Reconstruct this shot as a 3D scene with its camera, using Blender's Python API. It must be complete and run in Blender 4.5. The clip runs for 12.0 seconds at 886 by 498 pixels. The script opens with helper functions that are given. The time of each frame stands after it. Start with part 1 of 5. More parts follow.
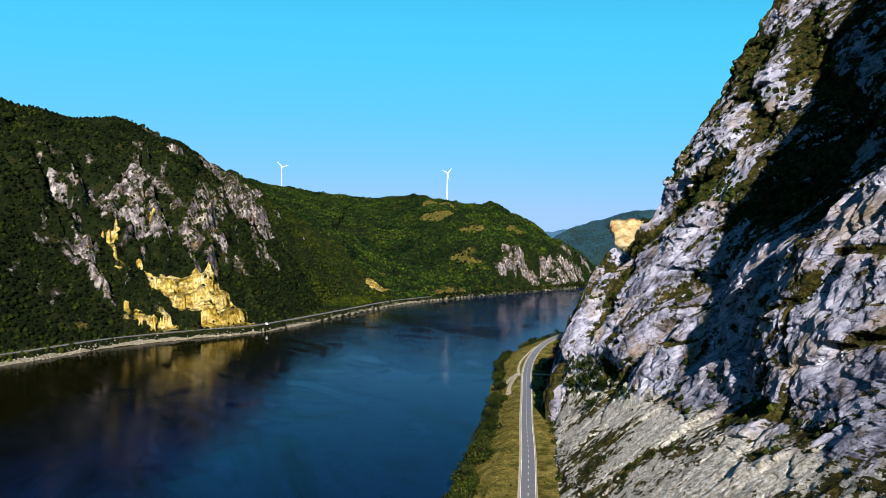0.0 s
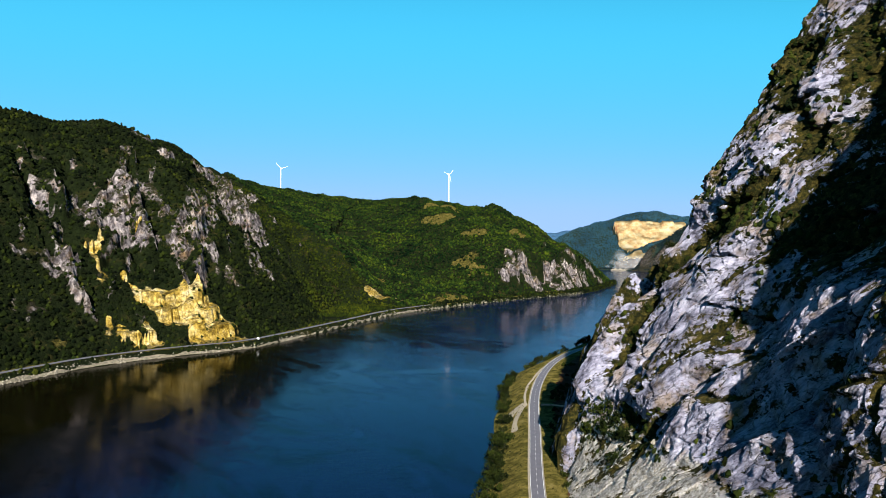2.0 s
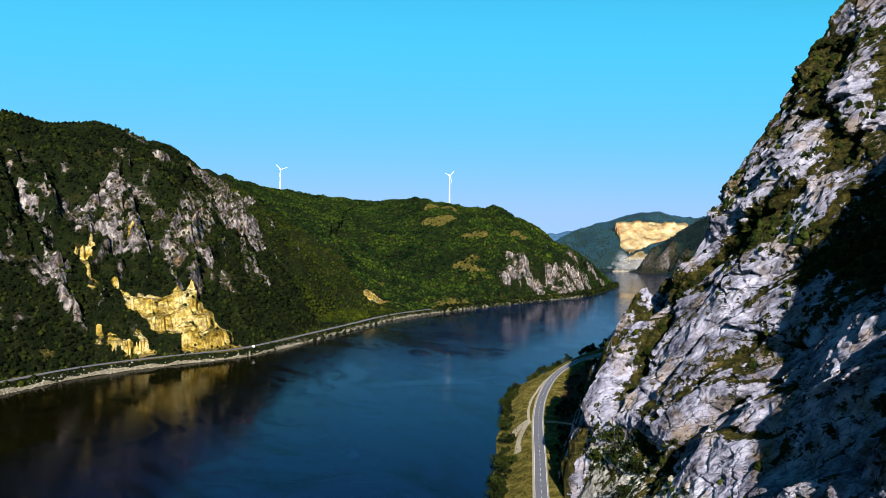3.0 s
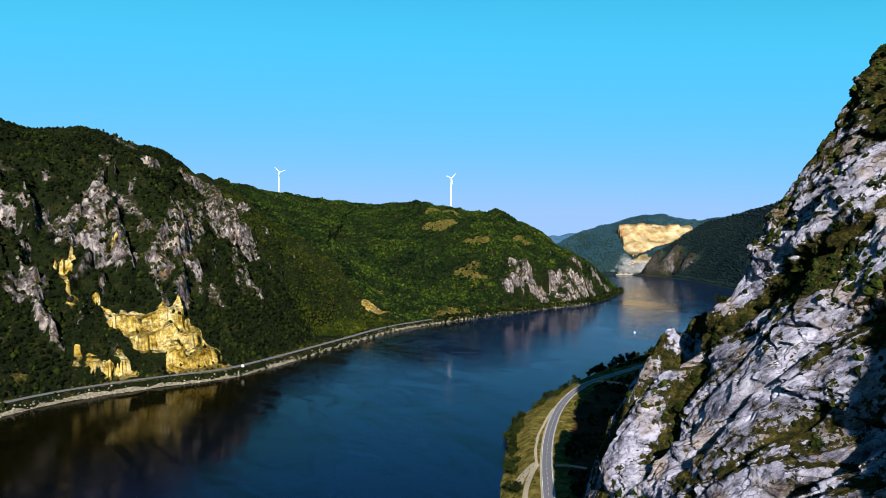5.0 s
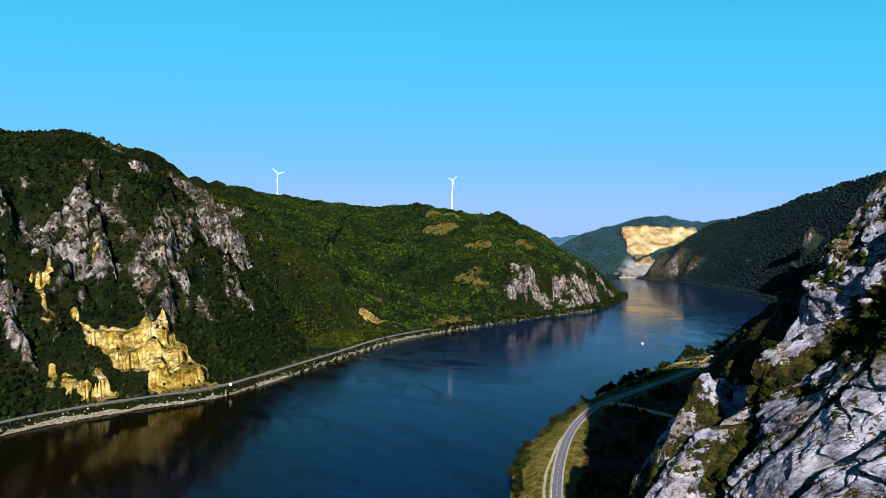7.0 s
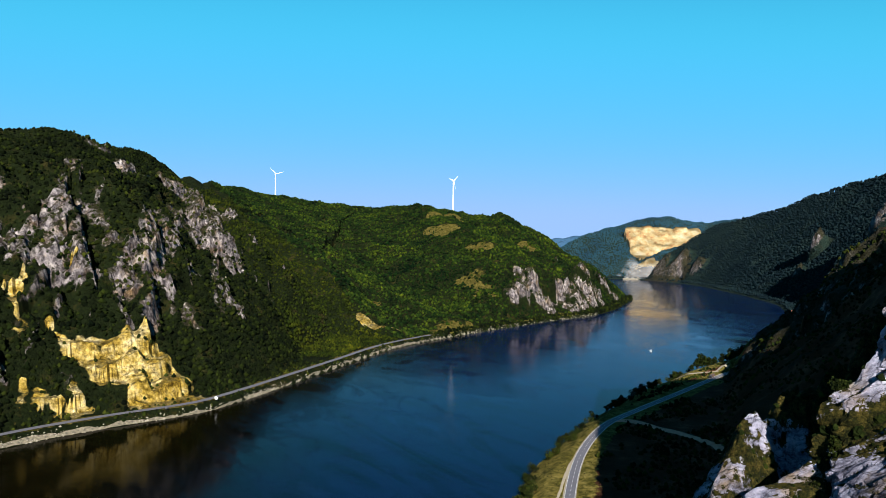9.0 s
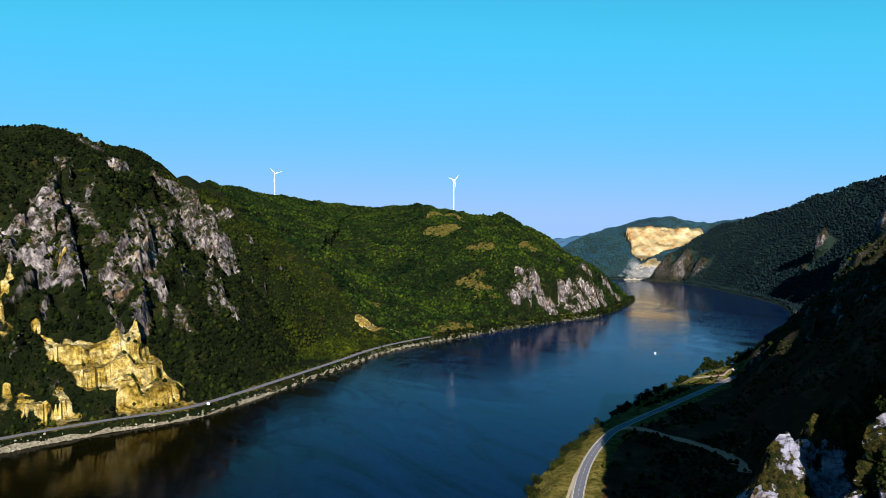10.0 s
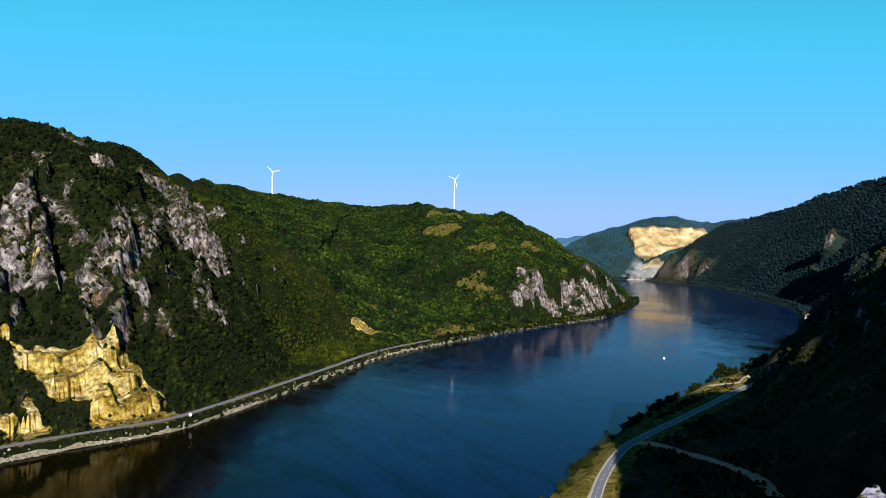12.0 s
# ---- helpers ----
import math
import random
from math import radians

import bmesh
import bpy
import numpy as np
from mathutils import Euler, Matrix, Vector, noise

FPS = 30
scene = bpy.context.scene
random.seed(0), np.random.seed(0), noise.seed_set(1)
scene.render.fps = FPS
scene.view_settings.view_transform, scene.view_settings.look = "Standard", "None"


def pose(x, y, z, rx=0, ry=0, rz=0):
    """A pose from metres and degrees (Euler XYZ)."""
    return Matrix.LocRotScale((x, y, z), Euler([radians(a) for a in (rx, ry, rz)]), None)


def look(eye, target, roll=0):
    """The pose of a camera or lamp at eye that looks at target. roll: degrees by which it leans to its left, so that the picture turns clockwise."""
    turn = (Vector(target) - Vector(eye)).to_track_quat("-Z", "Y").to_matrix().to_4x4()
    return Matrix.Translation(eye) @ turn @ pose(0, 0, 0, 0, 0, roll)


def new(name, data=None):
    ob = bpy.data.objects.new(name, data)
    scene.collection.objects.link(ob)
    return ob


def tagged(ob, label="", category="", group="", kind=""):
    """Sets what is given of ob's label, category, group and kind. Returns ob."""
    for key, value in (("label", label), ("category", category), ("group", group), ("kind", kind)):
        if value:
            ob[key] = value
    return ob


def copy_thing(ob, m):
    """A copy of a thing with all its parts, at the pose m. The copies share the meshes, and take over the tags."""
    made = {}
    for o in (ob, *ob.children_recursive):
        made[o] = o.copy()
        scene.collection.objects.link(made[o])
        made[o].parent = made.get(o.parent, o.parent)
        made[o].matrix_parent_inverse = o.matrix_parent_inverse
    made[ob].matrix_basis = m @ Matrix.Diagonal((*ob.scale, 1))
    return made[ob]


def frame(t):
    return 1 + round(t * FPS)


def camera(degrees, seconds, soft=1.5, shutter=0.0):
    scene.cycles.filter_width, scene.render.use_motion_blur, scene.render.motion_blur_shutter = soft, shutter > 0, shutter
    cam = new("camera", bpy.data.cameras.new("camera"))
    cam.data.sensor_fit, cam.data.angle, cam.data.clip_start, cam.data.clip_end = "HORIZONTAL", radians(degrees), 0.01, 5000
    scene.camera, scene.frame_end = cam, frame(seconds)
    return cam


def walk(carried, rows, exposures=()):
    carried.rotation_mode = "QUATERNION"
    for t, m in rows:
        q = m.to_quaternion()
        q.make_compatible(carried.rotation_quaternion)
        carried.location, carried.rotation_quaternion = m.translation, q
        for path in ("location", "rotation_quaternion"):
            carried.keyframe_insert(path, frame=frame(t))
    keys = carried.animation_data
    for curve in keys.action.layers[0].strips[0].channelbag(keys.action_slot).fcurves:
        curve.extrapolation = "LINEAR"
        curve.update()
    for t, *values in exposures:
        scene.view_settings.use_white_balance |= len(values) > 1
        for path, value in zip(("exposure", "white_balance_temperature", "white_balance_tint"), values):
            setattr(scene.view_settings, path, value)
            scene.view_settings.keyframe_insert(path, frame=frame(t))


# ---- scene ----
cam = camera(67.8, 12.0, soft=0.55)
# seconds, east, north, height over the river, yaw, pitch, lean
PATH = [
    (0.0, 0.63, -0.14, 99.50, -0.13, -0.16, -0.49),
    (0.5, 0.93, 9.54, 103.37, -0.09, -0.18, -0.50),
    (1.0, 1.24, 19.23, 106.54, -0.04, -0.19, -0.51),
    (1.5, 1.55, 28.91, 109.44, -0.01, -0.21, -0.52),
    (2.0, 1.86, 38.59, 112.34, 0.03, -0.22, -0.53),
    (2.5, 2.17, 48.27, 115.41, 0.07, -0.23, -0.54),
    (3.0, 2.49, 57.96, 118.69, 0.11, -0.24, -0.55),
    (5.0, 3.77, 96.69, 132.84, 0.25, -0.24, -0.59),
    (5.5, 4.10, 106.37, 136.13, 0.28, -0.24, -0.60),
    (6.0, 4.43, 116.05, 139.11, 0.32, -0.24, -0.61),
    (6.5, 4.76, 125.74, 141.70, 0.35, -0.24, -0.62),
    (7.0, 5.09, 135.42, 143.85, 0.38, -0.23, -0.63),
    (9.0, 6.45, 174.15, 148.25, 0.49, -0.22, -0.67),
    (9.5, 6.79, 183.83, 148.57, 0.52, -0.22, -0.68),
    (10.0, 7.14, 193.52, 148.73, 0.55, -0.22, -0.69),
    (10.5, 7.49, 203.20, 148.82, 0.57, -0.22, -0.70),
    (11.0, 7.84, 212.88, 148.88, 0.60, -0.22, -0.71),
    (11.5, 8.20, 222.57, 148.93, 0.62, -0.22, -0.71),
    (12.0, 8.55, 232.25, 148.90, 0.64, -0.23, -0.72),
]
walk(cam, [(t, pose(x, y, z, 90 + pitch, lean, yaw)) for t, x, y, z, yaw, pitch, lean in PATH],
     [(0.0, 1.96), (3.0, 1.95), (5.0, 1.87), (7.0, 1.84), (12.0, 1.84)])

# ---------------------------------------------------------------- light
SUN_TO = Vector((0.065, -0.885, 0.467)).normalized()      # from the place towards the sun
sun = new("sun", bpy.data.lights.new("sun", "SUN"))
sun.data.energy, sun.data.angle, sun.data.color = 5.0, radians(0.5), (1.0, 0.95, 0.88)
sun.matrix_world = look((0, 0, 900), Vector((0, 0, 900)) - SUN_TO)
world = bpy.data.worlds.new("sky")
scene.world = world
world.use_nodes = True
wn, wl = world.node_tree.nodes, world.node_tree.links
sky = wn.new("ShaderNodeTexSky")
sky.sky_type, sky.sun_disc = "NISHITA", False
sky.sun_elevation = math.asin(SUN_TO.z)
sky.sun_rotation = math.atan2(SUN_TO.x, SUN_TO.y)
sky.air_density, sky.dust_density, sky.ozone_density = 1.0, 0.0, 4.0
split, join = wn.new("ShaderNodeSeparateXYZ"), wn.new("ShaderNodeCombineXYZ")
wl.new(sky.outputs[0], split.inputs[0])
# a deep clear blue that hardly whitens towards the horizon or the sun
for i, (gain, power, most) in enumerate(((0.2, 1.25, 2.0), (0.56, 1.7, 3.28), (0.62, 1.3, 5.7))):
    deep, scale, bend = wn.new("ShaderNodeMath"), wn.new("ShaderNodeMath"), wn.new("ShaderNodeMath")
    deep.operation, scale.operation, bend.operation = "POWER", "MULTIPLY", "SMOOTH_MIN"
    deep.inputs[1].default_value = power
    scale.inputs[1].default_value, bend.inputs[1].default_value, bend.inputs[2].default_value = gain, most, 0.6 * most
    wl.new(split.outputs[i], deep.inputs[0])
    wl.new(deep.outputs[0], scale.inputs[0])
    wl.new(scale.outputs[0], bend.inputs[0])
    wl.new(bend.outputs[0], join.inputs[i])
wl.new(join.outputs[0], wn["Background"].inputs["Color"])
wn["Background"].inputs["Strength"].default_value = 0.05


# ---------------------------------------------------------------- noise
def hashed(ix, iy, iz, seed):
    h = (ix.astype(np.int64) * 374761393 + iy.astype(np.int64) * 668265263 + iz.astype(np.int64) * 1274126177 + seed * 974634777) & 0xFFFFFFFF
    h = ((h ^ (h >> 13)) * 1103515245) & 0xFFFFFFFF
    h = ((h ^ (h >> 16)) * 2654435761) & 0xFFFFFFFF
    return ((h ^ (h >> 15)) & 0xFFFFFF) / float(0xFFFFFF)


def vnoise(x, y, z=None, seed=0):
    """Smooth value noise from -1 to 1."""
    x, y = np.asarray(x, float), np.asarray(y, float)
    z = np.zeros_like(x) if z is None else z
    ix, iy, iz = np.floor(x), np.floor(y), np.floor(z)
    fx, fy, fz = x - ix, y - iy, z - iz
    fx, fy, fz = (f * f * (3 - 2 * f) for f in (fx, fy, fz))
    out = 0
    for a in (0, 1):
        for b in (0, 1):
            for c in (0, 1):
                w = (fx if a else 1 - fx) * (fy if b else 1 - fy) * (fz if c else 1 - fz)
                out = out + w * hashed(ix + a, iy + b, iz + c, seed)
    return out * 2 - 1


def fbm(x, y, size, octaves=4, seed=0, z=None, gain=0.5):
    out, amp = 0, 1.0
    for i in range(octaves):
        k = 2.03 ** i / size
        out = out + amp * vnoise(x * k + 17.3 * i, y * k - 9.1 * i, None if z is None else z * k, seed + i)
        amp *= gain
    return out


def facets(u, v, size, seed=0):
    """Broken blocks: per cell a random lift, a random tilt times the offset, and the gap to the next cell."""
    u, v = np.asarray(u, float) / size, np.asarray(v, float) / size
    iu, iv = np.floor(u), np.floor(v)
    best = np.full(u.shape, 9.0)
    second = np.full(u.shape, 9.0)
    lift, slope = np.zeros(u.shape), np.zeros(u.shape)
    o = np.zeros_like(iu)
    for a in (-1, 0, 1):
        for b in (-1, 0, 1):
            cu, cv = iu + a, iv + b
            du = u - (cu + 0.1 + 0.8 * hashed(cu, cv, o, seed))
            dv = v - (cv + 0.1 + 0.8 * hashed(cu, cv, o, seed + 1))
            d = np.sqrt(du * du + dv * dv)
            near = d < best
            second = np.where(near, best, np.minimum(second, d))
            best = np.where(near, d, best)
            lift = np.where(near, hashed(cu, cv, o, seed + 2) * 2 - 1, lift)
            ta, tb = hashed(cu, cv, o, seed + 3) * 2 - 1, hashed(cu, cv, o, seed + 4) * 2 - 1
            slope = np.where(near, ta * du + tb * dv, slope)
    return lift, slope, second - best


def smooth(a, b, x):
    t = np.clip((np.asarray(x, float) - a) / (b - a), 0, 1)
    return t * t * (3 - 2 * t)


def to_line(x, y, line):
    """Distance from points to a polyline, the value of its last column there, and the side (positive: to its left)."""
    best = np.full(np.shape(x), 1e9)
    value, side = np.zeros(np.shape(x)), np.ones(np.shape(x))
    for p, q in zip(line[:-1], line[1:]):
        ex, ey = q[0] - p[0], q[1] - p[1]
        t = np.clip(((x - p[0]) * ex + (y - p[1]) * ey) / (ex * ex + ey * ey), 0, 1)
        dx, dy = x - p[0] - t * ex, y - p[1] - t * ey
        d = np.sqrt(dx * dx + dy * dy)
        near = d < best
        best = np.where(near, d, best)
        value = np.where(near, p[-1] + t * (q[-1] - p[-1]), value)
        side = np.where(near, np.sign(ex * (y - p[1]) - ey * (x - p[0])), side)
    return best, value, side


# ---------------------------------------------------------------- lines of the plan
LEFT_SHORE = [(-760, -900), (-600, 0), (-470, 300), (-352, 530), (-311, 631), (-264, 690), (-206, 744), (-180, 797), (-151, 876), (-114, 983), (-68, 1113),
              (7, 1232), (114, 1374), (238, 1522), (324, 1612), (411, 1764), (490, 1950), (556, 2120), (560, 2200), (480, 2330), (380, 2600), (300, 3200), (200, 4500)]
RIGHT_SHORE = [(-40, -900), (-25, 0), (-8, 150), (6, 269), (17, 322), (31, 414), (38, 482), (51, 579), (76, 640), (105, 695), (138, 757), (170, 804), (209, 862),
               (250, 907), (279, 950), (343, 1017), (411, 1078), (594, 1353), (742, 1622), (879, 1914), (945, 2206), (986, 2495), (1020, 2850), (994, 3072), (940, 3260), (900, 3345), (820, 3400), (700, 3420), (560, 3460), (470, 3600), (420, 4500)]
RIGHT_ROAD = [(-8, -300), (6, 0), (20, 140), (33, 240), (40, 293), (45.5, 341), (54, 406), (63, 475), (74, 535), (91, 600), (110, 651), (134, 698), (164, 736), (200, 778),
              (243, 828), (293, 887), (352, 954), (372, 977), (420, 1040), (500, 1160)]
ROAD_Z = 9.0


def spline(points, step):
    """Points every few metres along a soft curve through the given ones."""
    p = [Vector((*q[:2], 0)) for q in points]
    p = [2 * p[0] - p[1]] + p + [2 * p[-1] - p[-2]]
    out = []
    for a, b, c, d in zip(p, p[1:], p[2:], p[3:]):
        n = max(2, int((c - b).length / step))
        for i in range(n):
            t = i / n
            out.append(0.5 * (2 * b + (c - a) * t + (2 * a - 5 * b + 4 * c - d) * t * t + (3 * b - a - 3 * c + d) * t ** 3))
    out.append(p[-2])
    return [(v.x, v.y, 0.0) for v in out]


LEFT_LINE, RIGHT_LINE, ROAD_LINE = spline(LEFT_SHORE, 25), spline(RIGHT_SHORE, 25), spline(RIGHT_ROAD, 8)


# ---------------------------------------------------------------- materials
def material(name, rough=0.9, spec=0.3):
    m = bpy.data.materials.new(name)
    m.use_nodes = True
    b = m.node_tree.nodes["Principled BSDF"]
    b.inputs["Roughness"].default_value, b.inputs["Specular IOR Level"].default_value = rough, spec
    return m, m.node_tree.nodes, m.node_tree.links, b


def place_coords(n, l, scale=(1, 1, 1), turn=(0, 0, 0)):
    """World coordinates, turned and then stretched."""
    g, spin, mp = n.new("ShaderNodeNewGeometry"), n.new("ShaderNodeMapping"), n.new("ShaderNodeMapping")
    spin.inputs["Rotation"].default_value, mp.inputs["Scale"].default_value = turn, scale
    l.new(g.outputs["Position"], spin.inputs["Vector"])
    l.new(spin.outputs[0], mp.inputs["Vector"])
    return mp.outputs[0]


def grain(n, l, coords, size, detail=5.0, rough=0.6):
    t = n.new("ShaderNodeTexNoise")
    t.inputs["Scale"].default_value, t.inputs["Detail"].default_value, t.inputs["Roughness"].default_value = 1.0 / size, detail, rough
    l.new(coords, t.inputs["Vector"])
    return t.outputs["Fac"]


def ramp(n, l, fac, stops):
    r = n.new("ShaderNodeValToRGB")
    e = r.color_ramp.elements
    while len(e) < len(stops):
        e.new(0.5)
    for k, (p, c) in zip(e, stops):
        k.position, k.color = p, (*c, 1)
    l.new(fac, r.inputs[0])
    return r.outputs[0]


def mixed(n, l, fac, a, b, mode="MIX"):
    m = n.new("ShaderNodeMix")
    m.data_type, m.blend_type = "RGBA", mode
    for sock, v in ((m.inputs[0], fac), (m.inputs[6], a), (m.inputs[7], b)):
        if isinstance(v, (int, float)):
            sock.default_value = v
        elif isinstance(v, tuple):
            sock.default_value = (*v, 1)
        else:
            l.new(v, sock)
    return m.outputs[2]


def maths(n, l, op, a, b=0.0):
    m = n.new("ShaderNodeMath")
    m.operation, m.use_clamp = op, op in ("MULTIPLY", "ADD", "SUBTRACT")
    for sock, v in zip(m.inputs, (a, b)):
        if isinstance(v, (int, float)):
            sock.default_value = v
        else:
            l.new(v, sock)
    return m.outputs[0]


def mask(n, name):
    a = n.new("ShaderNodeAttribute")
    a.attribute_name = name
    return a.outputs["Fac"]


def relief(n, l, b, height, strength, distance):
    k = n.new("ShaderNodeBump")
    k.inputs["Strength"].default_value, k.inputs["Distance"].default_value = strength, distance
    l.new(height, k.inputs["Height"])
    l.new(k.outputs[0], b.inputs["Normal"])


def cracks(n, l, coords, size, warp_size, width, dark):
    """Warped network of seams: a factor from dark in the seam to one beside it, and the raw distance."""
    seam, warp = n.new("ShaderNodeTexVoronoi"), n.new("ShaderNodeTexNoise")
    seam.feature = "DISTANCE_TO_EDGE"
    seam.inputs["Scale"].default_value = 1 / size
    warp.inputs["Scale"].default_value, warp.inputs["Detail"].default_value = 1 / warp_size, 5
    l.new(coords, warp.inputs["Vector"])
    push = mixed(n, l, 1.0, warp.outputs["Color"], (1.2 * size, 1.2 * size, 1.2 * size), "MULTIPLY")
    l.new(mixed(n, l, 1.0, coords, push, "ADD"), seam.inputs["Vector"])
    return ramp(n, l, seam.outputs["Distance"], [(0.0, (dark, dark, dark)), (width, (1, 1, 1))])


def facing_up(n, l):
    g, q = n.new("ShaderNodeNewGeometry"), n.new("ShaderNodeSeparateXYZ")
    l.new(g.outputs["Normal"], q.inputs[0])
    return q.outputs[2]


def limestone(n, l, scale=1.0, lean=0.765):
    """Grey limestone with pale scars, ochre stains and dark seams: colour and height."""
    p = place_coords(n, l)
    slant = place_coords(n, l, (0.7, 0.5, 1.0), (lean, 0.0, 0.0))
    beds = place_coords(n, l, (0.6, 0.28, 1.3), (lean + 0.06, 0.08, 0.0))
    base = ramp(n, l, grain(n, l, slant, 8 * scale, 10, 0.78), [(0.33, (0.012, 0.011, 0.015)), (0.42, (0.105, 0.103, 0.14)), (0.5, (0.24, 0.236, 0.305)), (0.6, (0.36, 0.354, 0.43)), (0.74, (0.54, 0.53, 0.585))])
    streak = ramp(n, l, grain(n, l, beds, 3.2 * scale, 7, 0.7), [(0.36, (0.25, 0.25, 0.27)), (0.48, (0.95, 0.95, 0.96)), (0.68, (1.4, 1.36, 1.3))])
    base = mixed(n, l, 0.85, base, streak, "MULTIPLY")
    stain = ramp(n, l, grain(n, l, p, 14 * scale, 6, 0.68), [(0.5, (0, 0, 0)), (0.64, (1, 1, 1))])
    base = mixed(n, l, maths(n, l, "MULTIPLY", stain, 0.6), base, (0.19, 0.125, 0.05))
    wide = cracks(n, l, slant, 9.5 * scale, 7 * scale, 0.026, 0.1)
    thin = cracks(n, l, beds, 3.6 * scale, 3.6 * scale, 0.03, 0.2)
    gap = ramp(n, l, wide, [(0.3, (0.75, 0.75, 0.75)), (0.95, (0, 0, 0))])
    broken = ramp(n, l, grain(n, l, p, 7 * scale, 5, 0.6), [(0.42, (0, 0, 0)), (0.56, (1, 1, 1))])
    base = mixed(n, l, mixed(n, l, 1.0, gap, broken, "MULTIPLY"), base, (0.028, 0.024, 0.008))
    base = mixed(n, l, 0.6, base, thin, "MULTIPLY")
    fine = mixed(n, l, 0.25, grain(n, l, slant, 1.7 * scale, 9, 0.78), mixed(n, l, 1.0, wide, thin, "MULTIPLY"))
    return base, fine


def turf(n, l, scale=1.0):
    p = place_coords(n, l)
    return ramp(n, l, grain(n, l, p, 2.6 * scale, 9, 0.8), [(0.34, (0.003, 0.0045, 0.001)), (0.47, (0.011, 0.012, 0.0026)), (0.58, (0.045, 0.036, 0.0075)), (0.72, (0.13, 0.092, 0.026))])


def cliff_material():
    m, n, l, b = material("limestone_cliff", 0.95, 0.05)
    base, fine = limestone(n, l)
    p = place_coords(n, l)
    ledge = maths(n, l, "MULTIPLY", maths(n, l, "SUBTRACT", facing_up(n, l), 0.5), 0.75)
    patch = n.new("ShaderNodeMath")
    patch.operation = "MULTIPLY_ADD"
    l.new(grain(n, l, p, 3.0, 7, 0.72), patch.inputs[0])
    patch.inputs[1].default_value = 2.3
    l.new(maths(n, l, "ADD", mask(n, "green"), ledge), patch.inputs[2])
    veil = ramp(n, l, maths(n, l, "SUBTRACT", patch.outputs[0], 1.15), [(0.44, (0, 0, 0)), (0.52, (1, 1, 1))])
    rubble = ramp(n, l, grain(n, l, p, 1.4, 9, 0.8), [(0.32, (0.05, 0.044, 0.035)), (0.44, (0.2, 0.178, 0.142)), (0.54, (0.38, 0.355, 0.32)), (0.66, (0.58, 0.57, 0.565))])
    loose = ramp(n, l, maths(n, l, "ADD", mask(n, "scree"), maths(n, l, "SUBTRACT", maths(n, l, "MULTIPLY", grain(n, l, p, 11, 6, 0.7), 1.2), 0.6)), [(0.42, (0, 0, 0)), (0.55, (1, 1, 1))])
    base = mixed(n, l, loose, base, rubble)
    l.new(mixed(n, l, veil, base, turf(n, l)), b.inputs["Base Color"])
    relief(n, l, b, fine, 1.0, 3.2)
    return m


